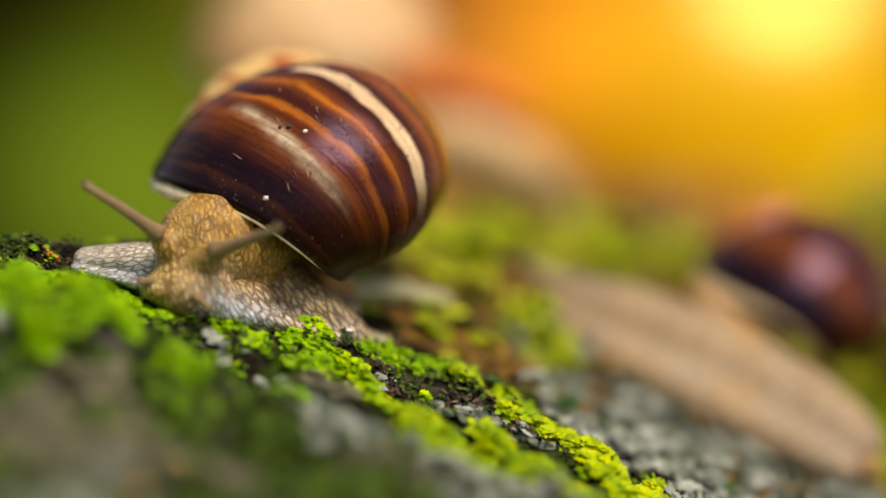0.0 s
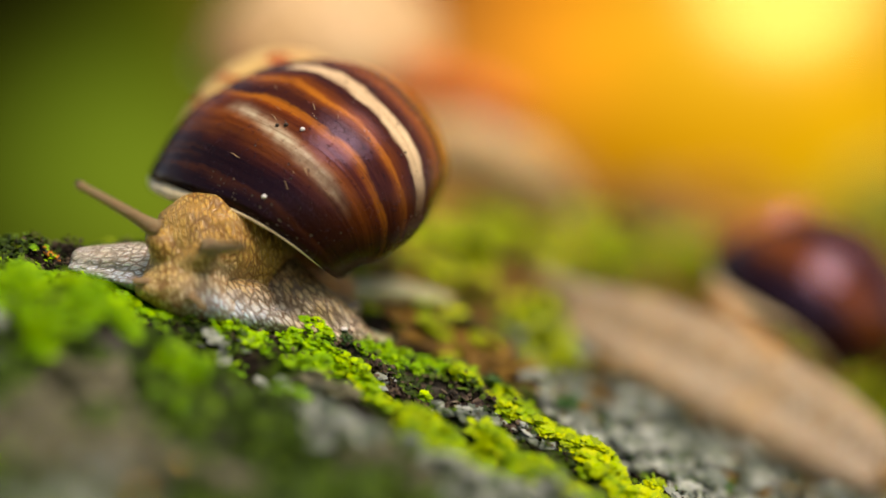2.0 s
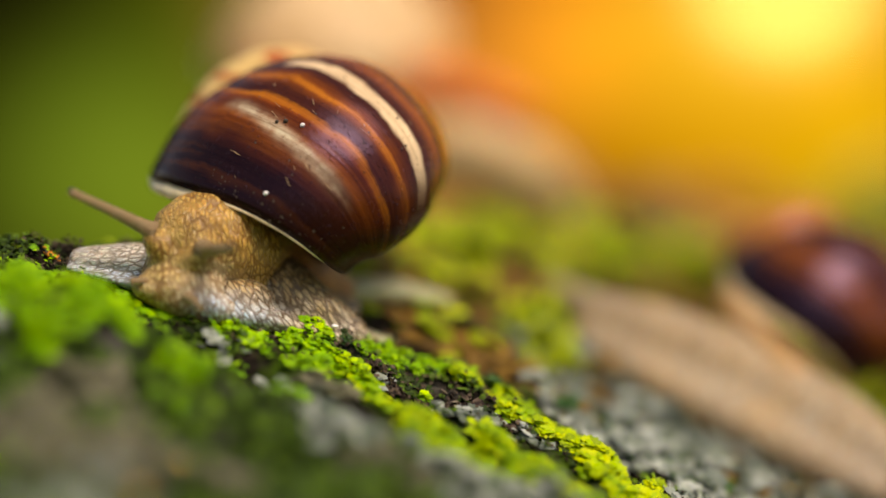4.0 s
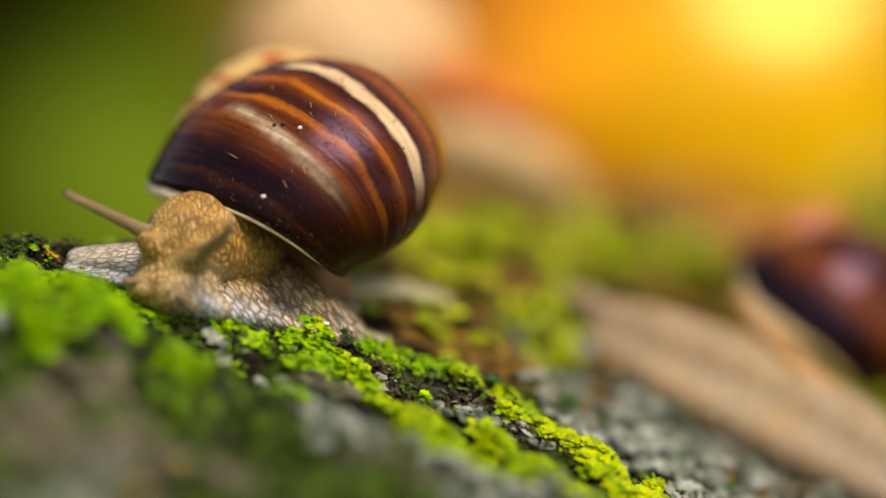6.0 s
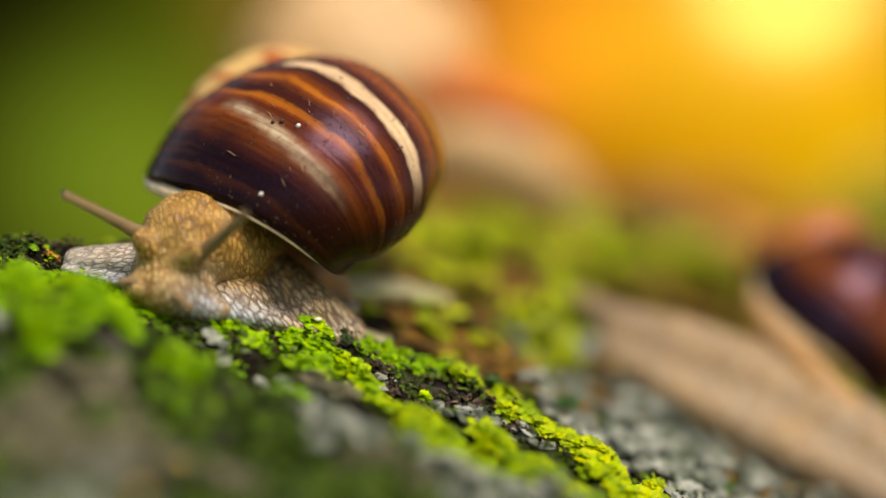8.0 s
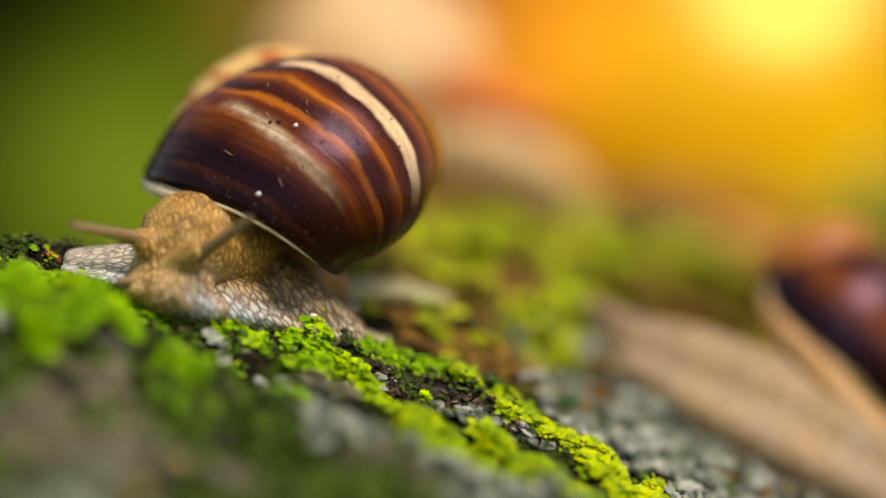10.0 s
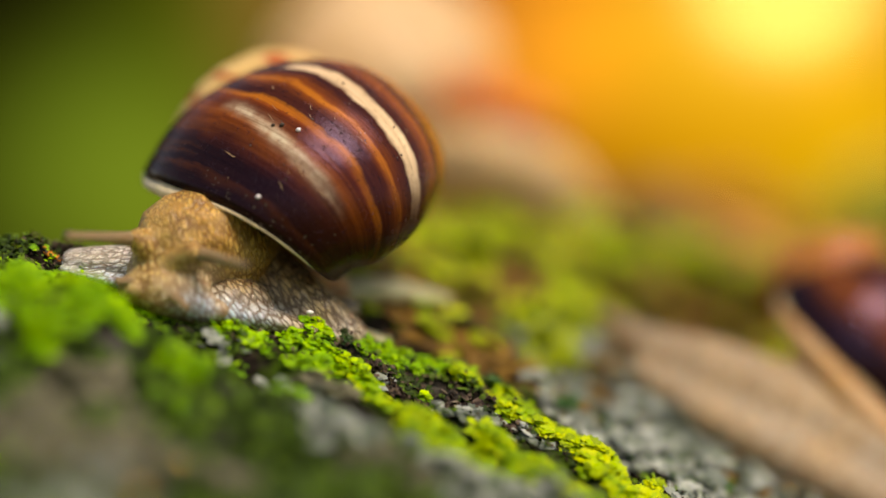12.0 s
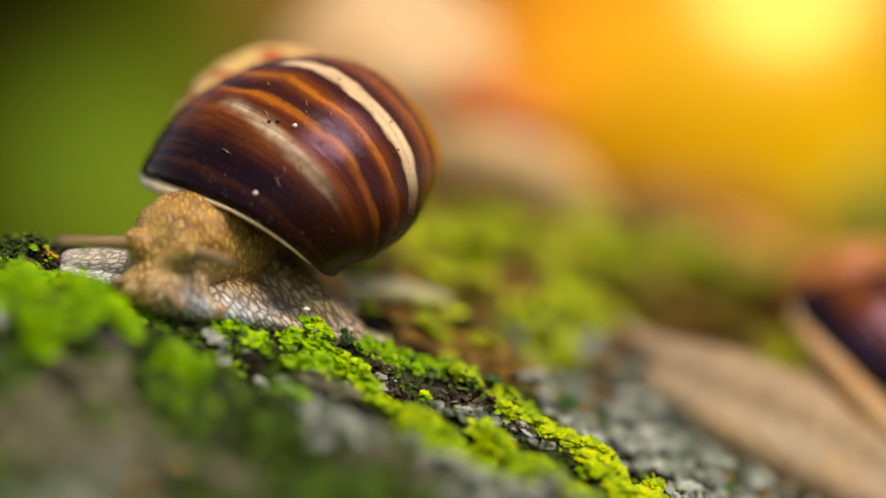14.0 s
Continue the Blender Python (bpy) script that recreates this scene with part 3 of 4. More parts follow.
growth_on_log("dead_leaf_crumbs", 5000, lambda x, y: band(x, -24, 150, 12) * band(y, 18, 185, 10) * max(patchy(x, y, 0.05, 15.2, 0.15, -0.15), 0.7 * band(x, -14, 26, 6) * band(y, 20, 50, 6)) * (0.25 if x > 22 and y < 75 else 1.0), (0.8, 1.9), LITTER, "brown crumbled dead leaves on the log's back", 19, (-24, 150, 10, 185))


def build_rosettes():
    """Separate leafy lichen rosettes along the crown of the slope."""
    rng = random.Random(31)
    kinds = []
    for k in range(5):
        verts, faces = [], []
        for ring in range(4):
            f = ring / 3
            for i in range(9):
                t = (i / 8 - 0.5) * (2.0 + 0.25 * k) * (0.45 + 0.55 * math.sin(math.pi * min(1.0, 0.25 + f * 0.6)))
                r = 0.12 + f * (1.0 + 0.14 * math.sin(i * 2.4 + k) * f)
                verts.append((r * math.sin(t), r * math.cos(t), 0.34 * math.sin(f * 2.3) + 0.06 * rng.uniform(-1, 1) * f - 0.10 * f * f))
        for ring in range(3):
            for i in range(8):
                a_ = ring * 9 + i
                faces.append((a_, a_ + 1, a_ + 10, a_ + 9))
        kinds.append([mesh_of("lobe", [Vector(v) * MM for v in verts], faces, m) for m in (ROSETTE_LIME, ROSETTE_YELLOW, ROSETTE_GREY)])
    made = 0
    while made < 165:
        grey = made >= 110
        x = rng.uniform(-48, 34) if made < 12 else rng.uniform(14, 62) if grey else rng.uniform(-20, 34)
        y = rng.uniform(6, 48) if grey else rng.uniform(-6, 5)
        if rng.random() > (grey_chance(x, y) if grey else max(lime_chance(x, y), yellow_chance(x, y))):
            continue
        made += 1
        tint = 2 if grey else 1 if x + rng.uniform(-8, 8) > 2 else 0
        top = new("lichen_rosette")
        top.empty_display_size = 0.002
        top.matrix_basis = Matrix.Translation(at((x, y, log_height(x, y) + 0.5 + 2.3 * max(0.0, clump(x, y) + 0.12)))) @ Vector((0.30, -0.45, 1)).to_track_quat("Z", "Y").to_matrix().to_4x4()
        tagged(top, ("bright lime leafy lichen rosette on bark", "yellow-green leafy lichen rosette on bark", "pale grey-green leafy lichen rosette on bark")[tint], "lichen", "lichen rosettes")
        count, size = rng.randint(6, 9), rng.uniform(0.7, 1.25) * (1.7 if grey else 1.3 if x > 4 else 0.7)
        for q in range(count):
            lobe = new("lobe", kinds[rng.randrange(5)][tint])
            lobe.parent = top
            s_ = size * rng.uniform(0.75, 1.15)
            lobe.matrix_basis = pose(0, 0, rng.uniform(0, 0.0004), rng.uniform(-8, 30), rng.uniform(-14, 14), 360 * q / count + rng.uniform(-15, 15)) @ Matrix.Diagonal((s_, s_, s_, 1))


build_rosettes()


def build_dark_leaves():
    """Dark green liverwort leaves among the grey lichen."""
    rng = random.Random(37)
    verts, faces = [], []
    for ring in range(4):
        f = ring / 3
        for i in range(13):
            t = (i / 12 - 0.5) * 2.6
            r = 0.08 + f * (1.0 + 0.1 * math.sin(i * 1.9) * f)
            verts.append(Vector((r * math.sin(t), r * math.cos(t), 0.3 * math.sin(f * 2.6) - 0.12 * f * f + 0.05 * math.sin(i * 1.3) * f)) * MM)
    for ring in range(3):
        for i in range(12):
            a_ = ring * 13 + i
            faces.append((a_, a_ + 1, a_ + 14, a_ + 13))
    me = mesh_of("leaf", verts, faces, DARK_LEAF)
    for x, y, size in ((20, 21, 2.6), (23, 9, 2.0), (33, 11, 2.4), (38, 12, 2.6), (36, 20, 2.0), (1.5, 15, 2.2), (29, 15, 1.6), (45, 18, 2.2), (-15, 3.5, 1.3), (8, 12, 1.6), (26, 26, 2.0), (50, 30, 2.6)):
        top = new("liverwort")
        top.empty_display_size = 0.002
        top.matrix_basis = Matrix.Translation(at((x, y, log_height(x, y) + 0.7))) @ Vector((0.3, -0.5, 1)).to_track_quat("Z", "Y").to_matrix().to_4x4()
        tagged(top, "small dark green liverwort with rounded leaves on bark", "liverwort", "liverworts on the log")
        for q in range(4):
            ob = new("leaf", me)
            ob.parent = top
            s_ = size * rng.uniform(0.6, 1.0)
            ob.matrix_basis = pose(0, 0, rng.uniform(0, 0.0005), rng.uniform(0, 35), rng.uniform(-15, 15), 90 * q + rng.uniform(-30, 30)) @ Matrix.Diagonal((s_, s_, s_, 1))


def build_splinters():
    """Loose grey-brown splinters of bark lying in the crack."""
    rng = random.Random(41)
    kinds = []
    for k in range(4):
        verts, faces = [], []
        for i in range(5):
            f = i / 4 - 0.5
            w, h = 0.22 * (1 - 2.4 * f * f) + 0.03 * rng.random(), 0.13 * (1 - 2.2 * f * f)
            for sx, sz in ((-1, 0), (0, 1), (1, 0), (0, -1)):
                verts.append(Vector((f, sx * w + 0.06 * math.sin(f * 5 + k), sz * h + 0.05 * rng.uniform(-1, 1))) * MM)
        for i in range(4):
            for j in range(4):
                a_, b_ = i * 4 + j, i * 4 + (j + 1) % 4
                faces.append((a_, b_, b_ + 4, a_ + 4))
        faces += [(3, 2, 1, 0), (16, 17, 18, 19)]
        kinds.append(mesh_of("bark_splinter", verts, faces, CHIP, False))
    made = 0
    while made < 60:
        x, y = rng.uniform(-15, 26), rng.uniform(-4.5, 4)
        if rng.random() > 1.15 - crack(x, y) + 0.5 * in_pit(x, y):
            continue
        made += 1
        ob = new("bark_splinter", kinds[made % 4])
        s_ = rng.uniform(0.9, 2.3)
        ob.matrix_basis = Matrix.Translation(at((x, y, log_height(x, y) + 0.45))) @ pose(0, 0, 0, rng.uniform(-30, 30), 18 + rng.uniform(-25, 25), rng.uniform(-50, 50)) @ Matrix.Diagonal((s_, s_, s_, 1))
        tagged(ob, "loose grey-brown splinter of bark in a crack", "bark splinter", "bark splinters in the crack")


build_dark_leaves()
build_splinters()
growth_on_log("bark_crumbs", 3500, lambda x, y: band(y, -9, 16, 5), (0.12, 0.42), CRUMB, "dark crumbs of bark and soil among lichen", 17, (-66, 60, -9, 16), 1.2, 0.9)
growth_on_log("crack_crumbs", 2600, lambda x, y: (1 - crack(x, y)) ** 2, (0.12, 0.5), CRUMB, "dark crumbs of bark in the crack", 23, (-18, 16, -5.0, 3.0), 1.2, 0.8)
growth_on_log("bark_flakes", 1300, lambda x, y: cover(BARE_SPOTS, x, y, 5.5, 0.6, 0.4), (0.7, 1.7), MOSSY_BARK, "grey-green flaking bark between the moss", 29, (-66, 2, -62, -8), 0.4, 0.5)
growth_on_log("orange_lichen", 45, lambda x, y: 1.0, (0.25, 0.5), ORANGE_LICHEN, "small orange lichen fleck beside the foot", 13, (-61.5, -59.5, 1.5, 3.5))


# ---- distance ----
def build_distance():
    n = Nodes("forest_floor")
    ob = n.coords("Object")
    f = n.noise(ob, 8.0, 8, 0.65)
    n.bump(f, 0.03, 0.8)
    mat = n.put(n.ramp(f, [(0.3, (0.03, 0.025, 0.012)), (0.5, (0.10, 0.07, 0.025)), (0.7, (0.12, 0.15, 0.03))]), 0.95)
    r, m_ = 400.0, 24
    verts = [(0, 0, 0)]
    for ring in (1.0, 4.0, 20.0, 100.0, r):
        verts += [(ring * math.cos(2 * math.pi * i / m_), ring * math.sin(2 * math.pi * i / m_), 0) for i in range(m_)]
    faces = [(0, 1 + i, 1 + (i + 1) % m_) for i in range(m_)]
    for q in range(4):
        o = 1 + q * m_
        faces += [(o + i, o + m_ + i, o + m_ + (i + 1) % m_, o + (i + 1) % m_) for i in range(m_)]
    tagged(new("ground", mesh_of("ground", verts, faces, mat)), "leaf-strewn brown forest floor", "ground", kind="structure")

    # woodland far behind, out of focus, sunlight painted into a glowing sheet
    n = Nodes("woodland_glow")
    ob = n.coords("Object")
    sep = n.tree.nodes.new("ShaderNodeSeparateXYZ")
    n.link(ob, sep.inputs[0])
    x = n.math("ADD", sep.outputs[0], n.math("MULTIPLY", n.math("SUBTRACT", n.noise(ob, 3.0, 3), 0.5), 0.07))
    z = n.math("ADD", sep.outputs[2], n.math("MULTIPLY", n.math("SUBTRACT", n.noise(ob, 2.6, 2), 0.5), 0.06))

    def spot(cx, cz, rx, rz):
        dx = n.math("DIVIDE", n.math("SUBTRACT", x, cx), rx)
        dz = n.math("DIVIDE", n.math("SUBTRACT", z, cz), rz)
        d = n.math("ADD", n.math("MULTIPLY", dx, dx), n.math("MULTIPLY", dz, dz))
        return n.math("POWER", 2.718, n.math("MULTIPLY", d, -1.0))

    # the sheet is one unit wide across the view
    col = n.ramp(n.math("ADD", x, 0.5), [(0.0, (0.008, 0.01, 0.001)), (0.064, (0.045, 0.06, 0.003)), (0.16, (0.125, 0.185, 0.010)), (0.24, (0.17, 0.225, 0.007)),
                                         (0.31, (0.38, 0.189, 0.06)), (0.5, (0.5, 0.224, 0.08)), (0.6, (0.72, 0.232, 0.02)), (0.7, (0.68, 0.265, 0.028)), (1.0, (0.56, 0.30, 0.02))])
    # sun glow at the upper right, painted into the emitted colour
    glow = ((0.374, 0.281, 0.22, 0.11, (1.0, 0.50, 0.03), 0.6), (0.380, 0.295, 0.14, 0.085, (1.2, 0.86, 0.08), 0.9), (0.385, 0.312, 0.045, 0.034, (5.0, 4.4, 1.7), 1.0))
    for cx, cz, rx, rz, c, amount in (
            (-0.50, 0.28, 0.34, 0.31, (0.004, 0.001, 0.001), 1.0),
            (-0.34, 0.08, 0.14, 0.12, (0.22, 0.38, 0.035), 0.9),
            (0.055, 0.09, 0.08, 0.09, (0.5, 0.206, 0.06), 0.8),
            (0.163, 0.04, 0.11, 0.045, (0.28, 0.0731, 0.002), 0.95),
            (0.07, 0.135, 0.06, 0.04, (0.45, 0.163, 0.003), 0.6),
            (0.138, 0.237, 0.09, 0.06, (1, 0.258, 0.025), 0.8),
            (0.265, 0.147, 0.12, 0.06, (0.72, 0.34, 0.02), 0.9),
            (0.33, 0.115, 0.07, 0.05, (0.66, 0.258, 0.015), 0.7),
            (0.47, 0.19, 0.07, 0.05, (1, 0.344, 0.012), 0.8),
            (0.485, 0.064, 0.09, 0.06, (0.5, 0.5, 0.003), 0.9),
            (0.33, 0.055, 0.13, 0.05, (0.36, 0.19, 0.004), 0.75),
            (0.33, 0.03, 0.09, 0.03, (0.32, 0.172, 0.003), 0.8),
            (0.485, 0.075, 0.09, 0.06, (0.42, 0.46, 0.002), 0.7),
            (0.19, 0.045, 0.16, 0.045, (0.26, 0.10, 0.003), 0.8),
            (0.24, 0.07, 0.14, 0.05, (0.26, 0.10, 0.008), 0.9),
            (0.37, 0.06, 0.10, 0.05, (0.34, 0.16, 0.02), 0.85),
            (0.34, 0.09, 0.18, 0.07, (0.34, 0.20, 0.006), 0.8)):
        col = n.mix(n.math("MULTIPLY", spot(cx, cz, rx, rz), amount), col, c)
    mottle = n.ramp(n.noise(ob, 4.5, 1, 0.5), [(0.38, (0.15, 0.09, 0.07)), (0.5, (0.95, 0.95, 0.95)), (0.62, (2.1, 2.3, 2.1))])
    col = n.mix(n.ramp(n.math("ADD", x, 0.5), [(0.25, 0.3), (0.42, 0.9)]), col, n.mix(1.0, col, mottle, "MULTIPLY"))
    # brown patches and more orange glow, painted over the mottle
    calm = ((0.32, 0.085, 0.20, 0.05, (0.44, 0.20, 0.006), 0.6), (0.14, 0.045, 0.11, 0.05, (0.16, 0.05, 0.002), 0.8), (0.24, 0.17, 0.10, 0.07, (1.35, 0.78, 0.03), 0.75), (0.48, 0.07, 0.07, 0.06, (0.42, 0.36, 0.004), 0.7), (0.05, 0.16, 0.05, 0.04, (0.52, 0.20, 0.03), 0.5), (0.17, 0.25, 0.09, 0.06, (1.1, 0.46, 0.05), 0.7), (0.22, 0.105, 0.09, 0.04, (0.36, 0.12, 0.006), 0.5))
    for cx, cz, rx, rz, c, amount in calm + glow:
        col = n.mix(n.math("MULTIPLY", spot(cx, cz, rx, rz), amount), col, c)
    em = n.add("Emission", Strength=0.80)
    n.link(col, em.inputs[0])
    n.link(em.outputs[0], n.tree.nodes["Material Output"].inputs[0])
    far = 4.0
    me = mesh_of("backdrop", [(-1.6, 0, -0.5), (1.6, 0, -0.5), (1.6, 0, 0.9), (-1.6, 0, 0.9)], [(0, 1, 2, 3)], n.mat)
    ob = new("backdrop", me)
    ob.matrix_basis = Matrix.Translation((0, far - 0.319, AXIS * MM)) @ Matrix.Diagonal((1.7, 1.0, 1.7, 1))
    tagged(ob, "glowing sheet painted as sunlit orange and green woodland far behind", "backdrop", kind="structure")


build_distance()


# ---- snails ----
def horn_mesh(name, length, r0, r1, bulb, bend=0.04):
    """Tapered eye stalk along +z with a swollen foot and a rounded tip."""
    verts, faces = [], []
    rows, cols = 22, 12
    for i in range(rows):
        f = i / (rows - 1)
        r = r0 + (r1 - r0) * f ** 0.7 + r0 * 0.35 * math.exp(-f * 14)
        r += bulb * math.exp(-((f - 0.965) / 0.03) ** 2)
        if f > 0.97:
            r *= math.sqrt(max(0.02, 1 - ((f - 0.97) / 0.031) ** 2))
        r *= 1 + 0.04 * math.sin(f * 70)
        for j in range(cols):
            t = 2 * math.pi * j / cols
            verts.append(((r * math.cos(t) + bend * length * math.sin(f * math.pi)) * MM, r * math.sin(t) * MM, length * f * MM))
    for i in range(rows - 1):
        for j in range(cols):
            jn = (j + 1) % cols
            faces.append((i * cols + j, i * cols + jn, (i + 1) * cols + jn, (i + 1) * cols + j))
    faces.append(tuple(range((rows - 1) * cols, rows * cols)))
    faces.append(tuple(reversed(range(cols))))
    return mesh_of(name, verts, faces, HORN_SKIN)


def ball_mesh(name, r, material, squash=1.0, rough=0.0):
    bm = bmesh.new()
    bmesh.ops.create_icosphere(bm, subdivisions=2, radius=r * MM)
    for v in bm.verts:
        v.co *= 1 + rough * noise.noise(v.co * 900)
        v.co.z *= squash
    me = bpy.data.meshes.new(name)
    bm.to_mesh(me)
    bm.free()
    me.materials.append(material)
    me.shade_smooth()
    return me


def rel(p, o):
    """From the plan into the space of a thing at o, in metres."""
    return (Vector(p) - Vector(o)) * MM


HORN = 14.5
MAIN = (-31.4, 8.0, -12.8)
SHELL_AT = (-26.6, 37.0, 19.5)
SHELL_SIZE = 1.059
SHELL_POSE = shell_turn(42.0, -36.6, 31.0)


def build_main_snail():
    ob = thing("snail", MAIN, "large snail with glossy brown-banded shell creeping on lichen", "snail", "snails on the log")
    parts = {}
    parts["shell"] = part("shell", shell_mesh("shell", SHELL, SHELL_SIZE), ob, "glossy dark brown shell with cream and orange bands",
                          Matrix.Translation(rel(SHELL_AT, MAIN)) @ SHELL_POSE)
    part("lip", lip_mesh("lip", LIP, SHELL_SIZE, 0.6, -1.75, 0.55), parts["shell"], "cream thickened lip")
    # bits of grit stuck to the shell: whorls behind the lip, place round the tube, size
    for u_, v_, r_, m_ in ((0.024, 0.88, 0.42, WHITE_GRIT), (0.101, 0.93, 0.42, WHITE_GRIT), (0.096, 0.945, 0.40, SOIL), (0.091, 0.95, 0.32, SOIL), (0.185, 0.98, 0.22, SOIL), (0.19, 0.91, 0.2, SOIL)):
        q = Vector(shell_point(u_ * 2 * math.pi, v_ * 2 * math.pi, 0.1)) * (SHELL_SIZE * MM)
        part("grit", ball_mesh("grit", r_, m_, 0.8, 0.5), parts["shell"], "", Matrix.Translation(q))
    rng = random.Random(21)
    verts, faces = [], []
    for i in range(170):
        edge = i < 80
        back = rng.uniform(0.0, 0.14) if edge else rng.uniform(0.05, 1.5)
        phi = (rng.uniform(0.78, 1.02) if edge else rng.uniform(0.76, 1.05)) * 2 * math.pi
        c = Vector(shell_point(back, phi, 0.05)) * (SHELL_SIZE * MM)
        out_ = (Vector(shell_point(back, phi, 1.0)) - Vector(shell_point(back, phi, 0.0))).normalized()
        flake(verts, faces, c, out_, (0.05 + (0.20 if edge else 0.14) * rng.random() ** 2.4) * MM, rng.uniform(0.1, 0.8), rng)
    scuff_v, scuff_f = [], []
    for i in range(30):
        back, phi = rng.uniform(0.15, 1.75), rng.uniform(0.78, 1.04) * 2 * math.pi
        turn, length, wide = rng.uniform(-0.6, 0.6), rng.uniform(0.4, 1.8), rng.uniform(0.025, 0.06)
        a_ = len(scuff_v)
        for q in range(6):
            f = q / 5 - 0.5
            for side in (-1, 1):
                w_ = wide * (1 - 3.2 * f * f) * side
                b_ = back + (f * length * math.sin(turn) + w_ * math.cos(turn)) / 27 + 0.004 * math.sin(f * 5)
                p_ = phi + (f * length * math.cos(turn) - w_ * math.sin(turn)) / 18
                scuff_v.append(Vector(shell_point(b_, p_, 0.28)) * (SHELL_SIZE * MM))
        scuff_f += [(a_ + 2 * q, a_ + 2 * q + 1, a_ + 2 * q + 3, a_ + 2 * q + 2) for q in range(5)]
    part("scuffs", mesh_of("scuffs", scuff_v, scuff_f, SCUFF), parts["shell"], "pale hair-fine fibres stuck on the shell")["kind"] = "stuff"
    part("dirt", mesh_of("dirt", verts, faces, SOIL), parts["shell"], "specks of soil on the shell")["kind"] = "stuff"
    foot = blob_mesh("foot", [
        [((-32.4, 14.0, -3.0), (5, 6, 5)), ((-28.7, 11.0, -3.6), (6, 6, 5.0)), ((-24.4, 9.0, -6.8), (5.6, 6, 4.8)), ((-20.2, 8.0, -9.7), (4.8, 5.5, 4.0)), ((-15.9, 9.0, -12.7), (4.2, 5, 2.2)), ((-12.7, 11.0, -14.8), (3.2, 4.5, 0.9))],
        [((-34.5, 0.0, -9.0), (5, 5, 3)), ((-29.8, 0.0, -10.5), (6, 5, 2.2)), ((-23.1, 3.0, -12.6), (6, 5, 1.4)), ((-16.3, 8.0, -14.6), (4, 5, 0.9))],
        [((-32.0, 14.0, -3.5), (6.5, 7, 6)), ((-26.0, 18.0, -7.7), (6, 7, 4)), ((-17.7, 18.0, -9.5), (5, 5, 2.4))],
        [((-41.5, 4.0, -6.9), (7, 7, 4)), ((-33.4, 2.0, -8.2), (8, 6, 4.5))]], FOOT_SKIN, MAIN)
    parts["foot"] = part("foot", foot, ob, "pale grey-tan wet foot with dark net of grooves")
    tail = blob_mesh("tail", [
        [((-21.6, 22.0, -7.5), (4, 5, 3)), ((-17.0, 28.0, -7.0), (5, 6, 3.0)), ((-9.5, 33.0, -7.6), (6.5, 6, 2.9)), ((-2.6, 39.0, -9.2), (5, 5, 2.3))],
        [((-17.9, 12.0, -13.0), (5, 6, 1.6)), ((-11.7, 16.0, -14.7), (5, 7, 0.7))]], TAIL_SKIN, MAIN)
    parts["tail"] = part("tail", tail, ob, "pale wet tail end of the foot")
    lobe = blob_mesh("foot_lobe", [
        [((-55.7, 5.0, -1.5), (1.6, 5, 1.9)), ((-52.2, 5.0, -1.8), (2.5, 6, 2.6)), ((-47.8, 5.0, -2.2), (4, 6, 3.4)), ((-42.7, 6.0, -3.4), (5, 7, 4.5))],
        [((-56.4, 4.0, -2.9), (1.4, 5, 0.8)), ((-48.4, 3.0, -4.8), (3, 6, 0.9)), ((-42.3, 3.0, -6.5), (4, 6, 1.2))]], LOBE_SKIN, MAIN)
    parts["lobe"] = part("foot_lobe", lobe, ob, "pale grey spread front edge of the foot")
    neck = blob_mesh("neck", [[((-31.4, 18.0, 0.1), (7, 6, 7)), ((-26.9, 30.0, 0.1), (8, 7, 7)), ((-23.4, 34.0, -2.8), (7, 7, 6))],
                              [((-28.0, 13.0, -1.2), (6, 6, 6)), ((-22.5, 17.5, -4.0), (5.6, 6, 5.4)), ((-18.0, 23.0, -6.8), (4.2, 5, 3.6))]], NECK_SKIN, MAIN)
    parts["neck"] = part("neck", neck, ob, "brown mantle under the shell")
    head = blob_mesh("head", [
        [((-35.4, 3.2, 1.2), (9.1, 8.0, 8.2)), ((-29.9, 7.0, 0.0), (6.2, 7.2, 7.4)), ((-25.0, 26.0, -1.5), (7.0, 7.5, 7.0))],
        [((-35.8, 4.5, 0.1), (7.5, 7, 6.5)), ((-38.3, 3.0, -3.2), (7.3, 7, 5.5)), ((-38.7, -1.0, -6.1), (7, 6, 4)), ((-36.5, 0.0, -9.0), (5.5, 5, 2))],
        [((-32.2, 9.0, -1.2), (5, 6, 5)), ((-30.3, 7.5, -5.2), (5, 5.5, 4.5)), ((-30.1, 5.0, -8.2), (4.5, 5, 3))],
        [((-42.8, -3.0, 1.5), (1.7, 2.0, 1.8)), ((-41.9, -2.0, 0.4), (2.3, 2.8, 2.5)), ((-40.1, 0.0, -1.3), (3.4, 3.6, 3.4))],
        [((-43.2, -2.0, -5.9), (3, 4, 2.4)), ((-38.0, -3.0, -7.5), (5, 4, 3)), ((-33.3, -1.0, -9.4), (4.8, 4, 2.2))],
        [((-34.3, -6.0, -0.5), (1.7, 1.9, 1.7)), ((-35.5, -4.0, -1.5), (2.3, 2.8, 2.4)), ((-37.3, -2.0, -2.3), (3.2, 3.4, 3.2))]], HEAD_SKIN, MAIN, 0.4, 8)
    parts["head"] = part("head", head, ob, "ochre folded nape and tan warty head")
    for key in ("horn_far", "horn_near"):
        parts[key] = part("tentacle", horn_mesh("tentacle", HORN, 1.25, 0.62, 0.22), ob, "long brown eye stalk")
        part("eye", ball_mesh("eye", 0.5, EYE), parts[key], "dark eye tip", Matrix.Translation((0, 0.0002, HORN * 0.975 * MM)))
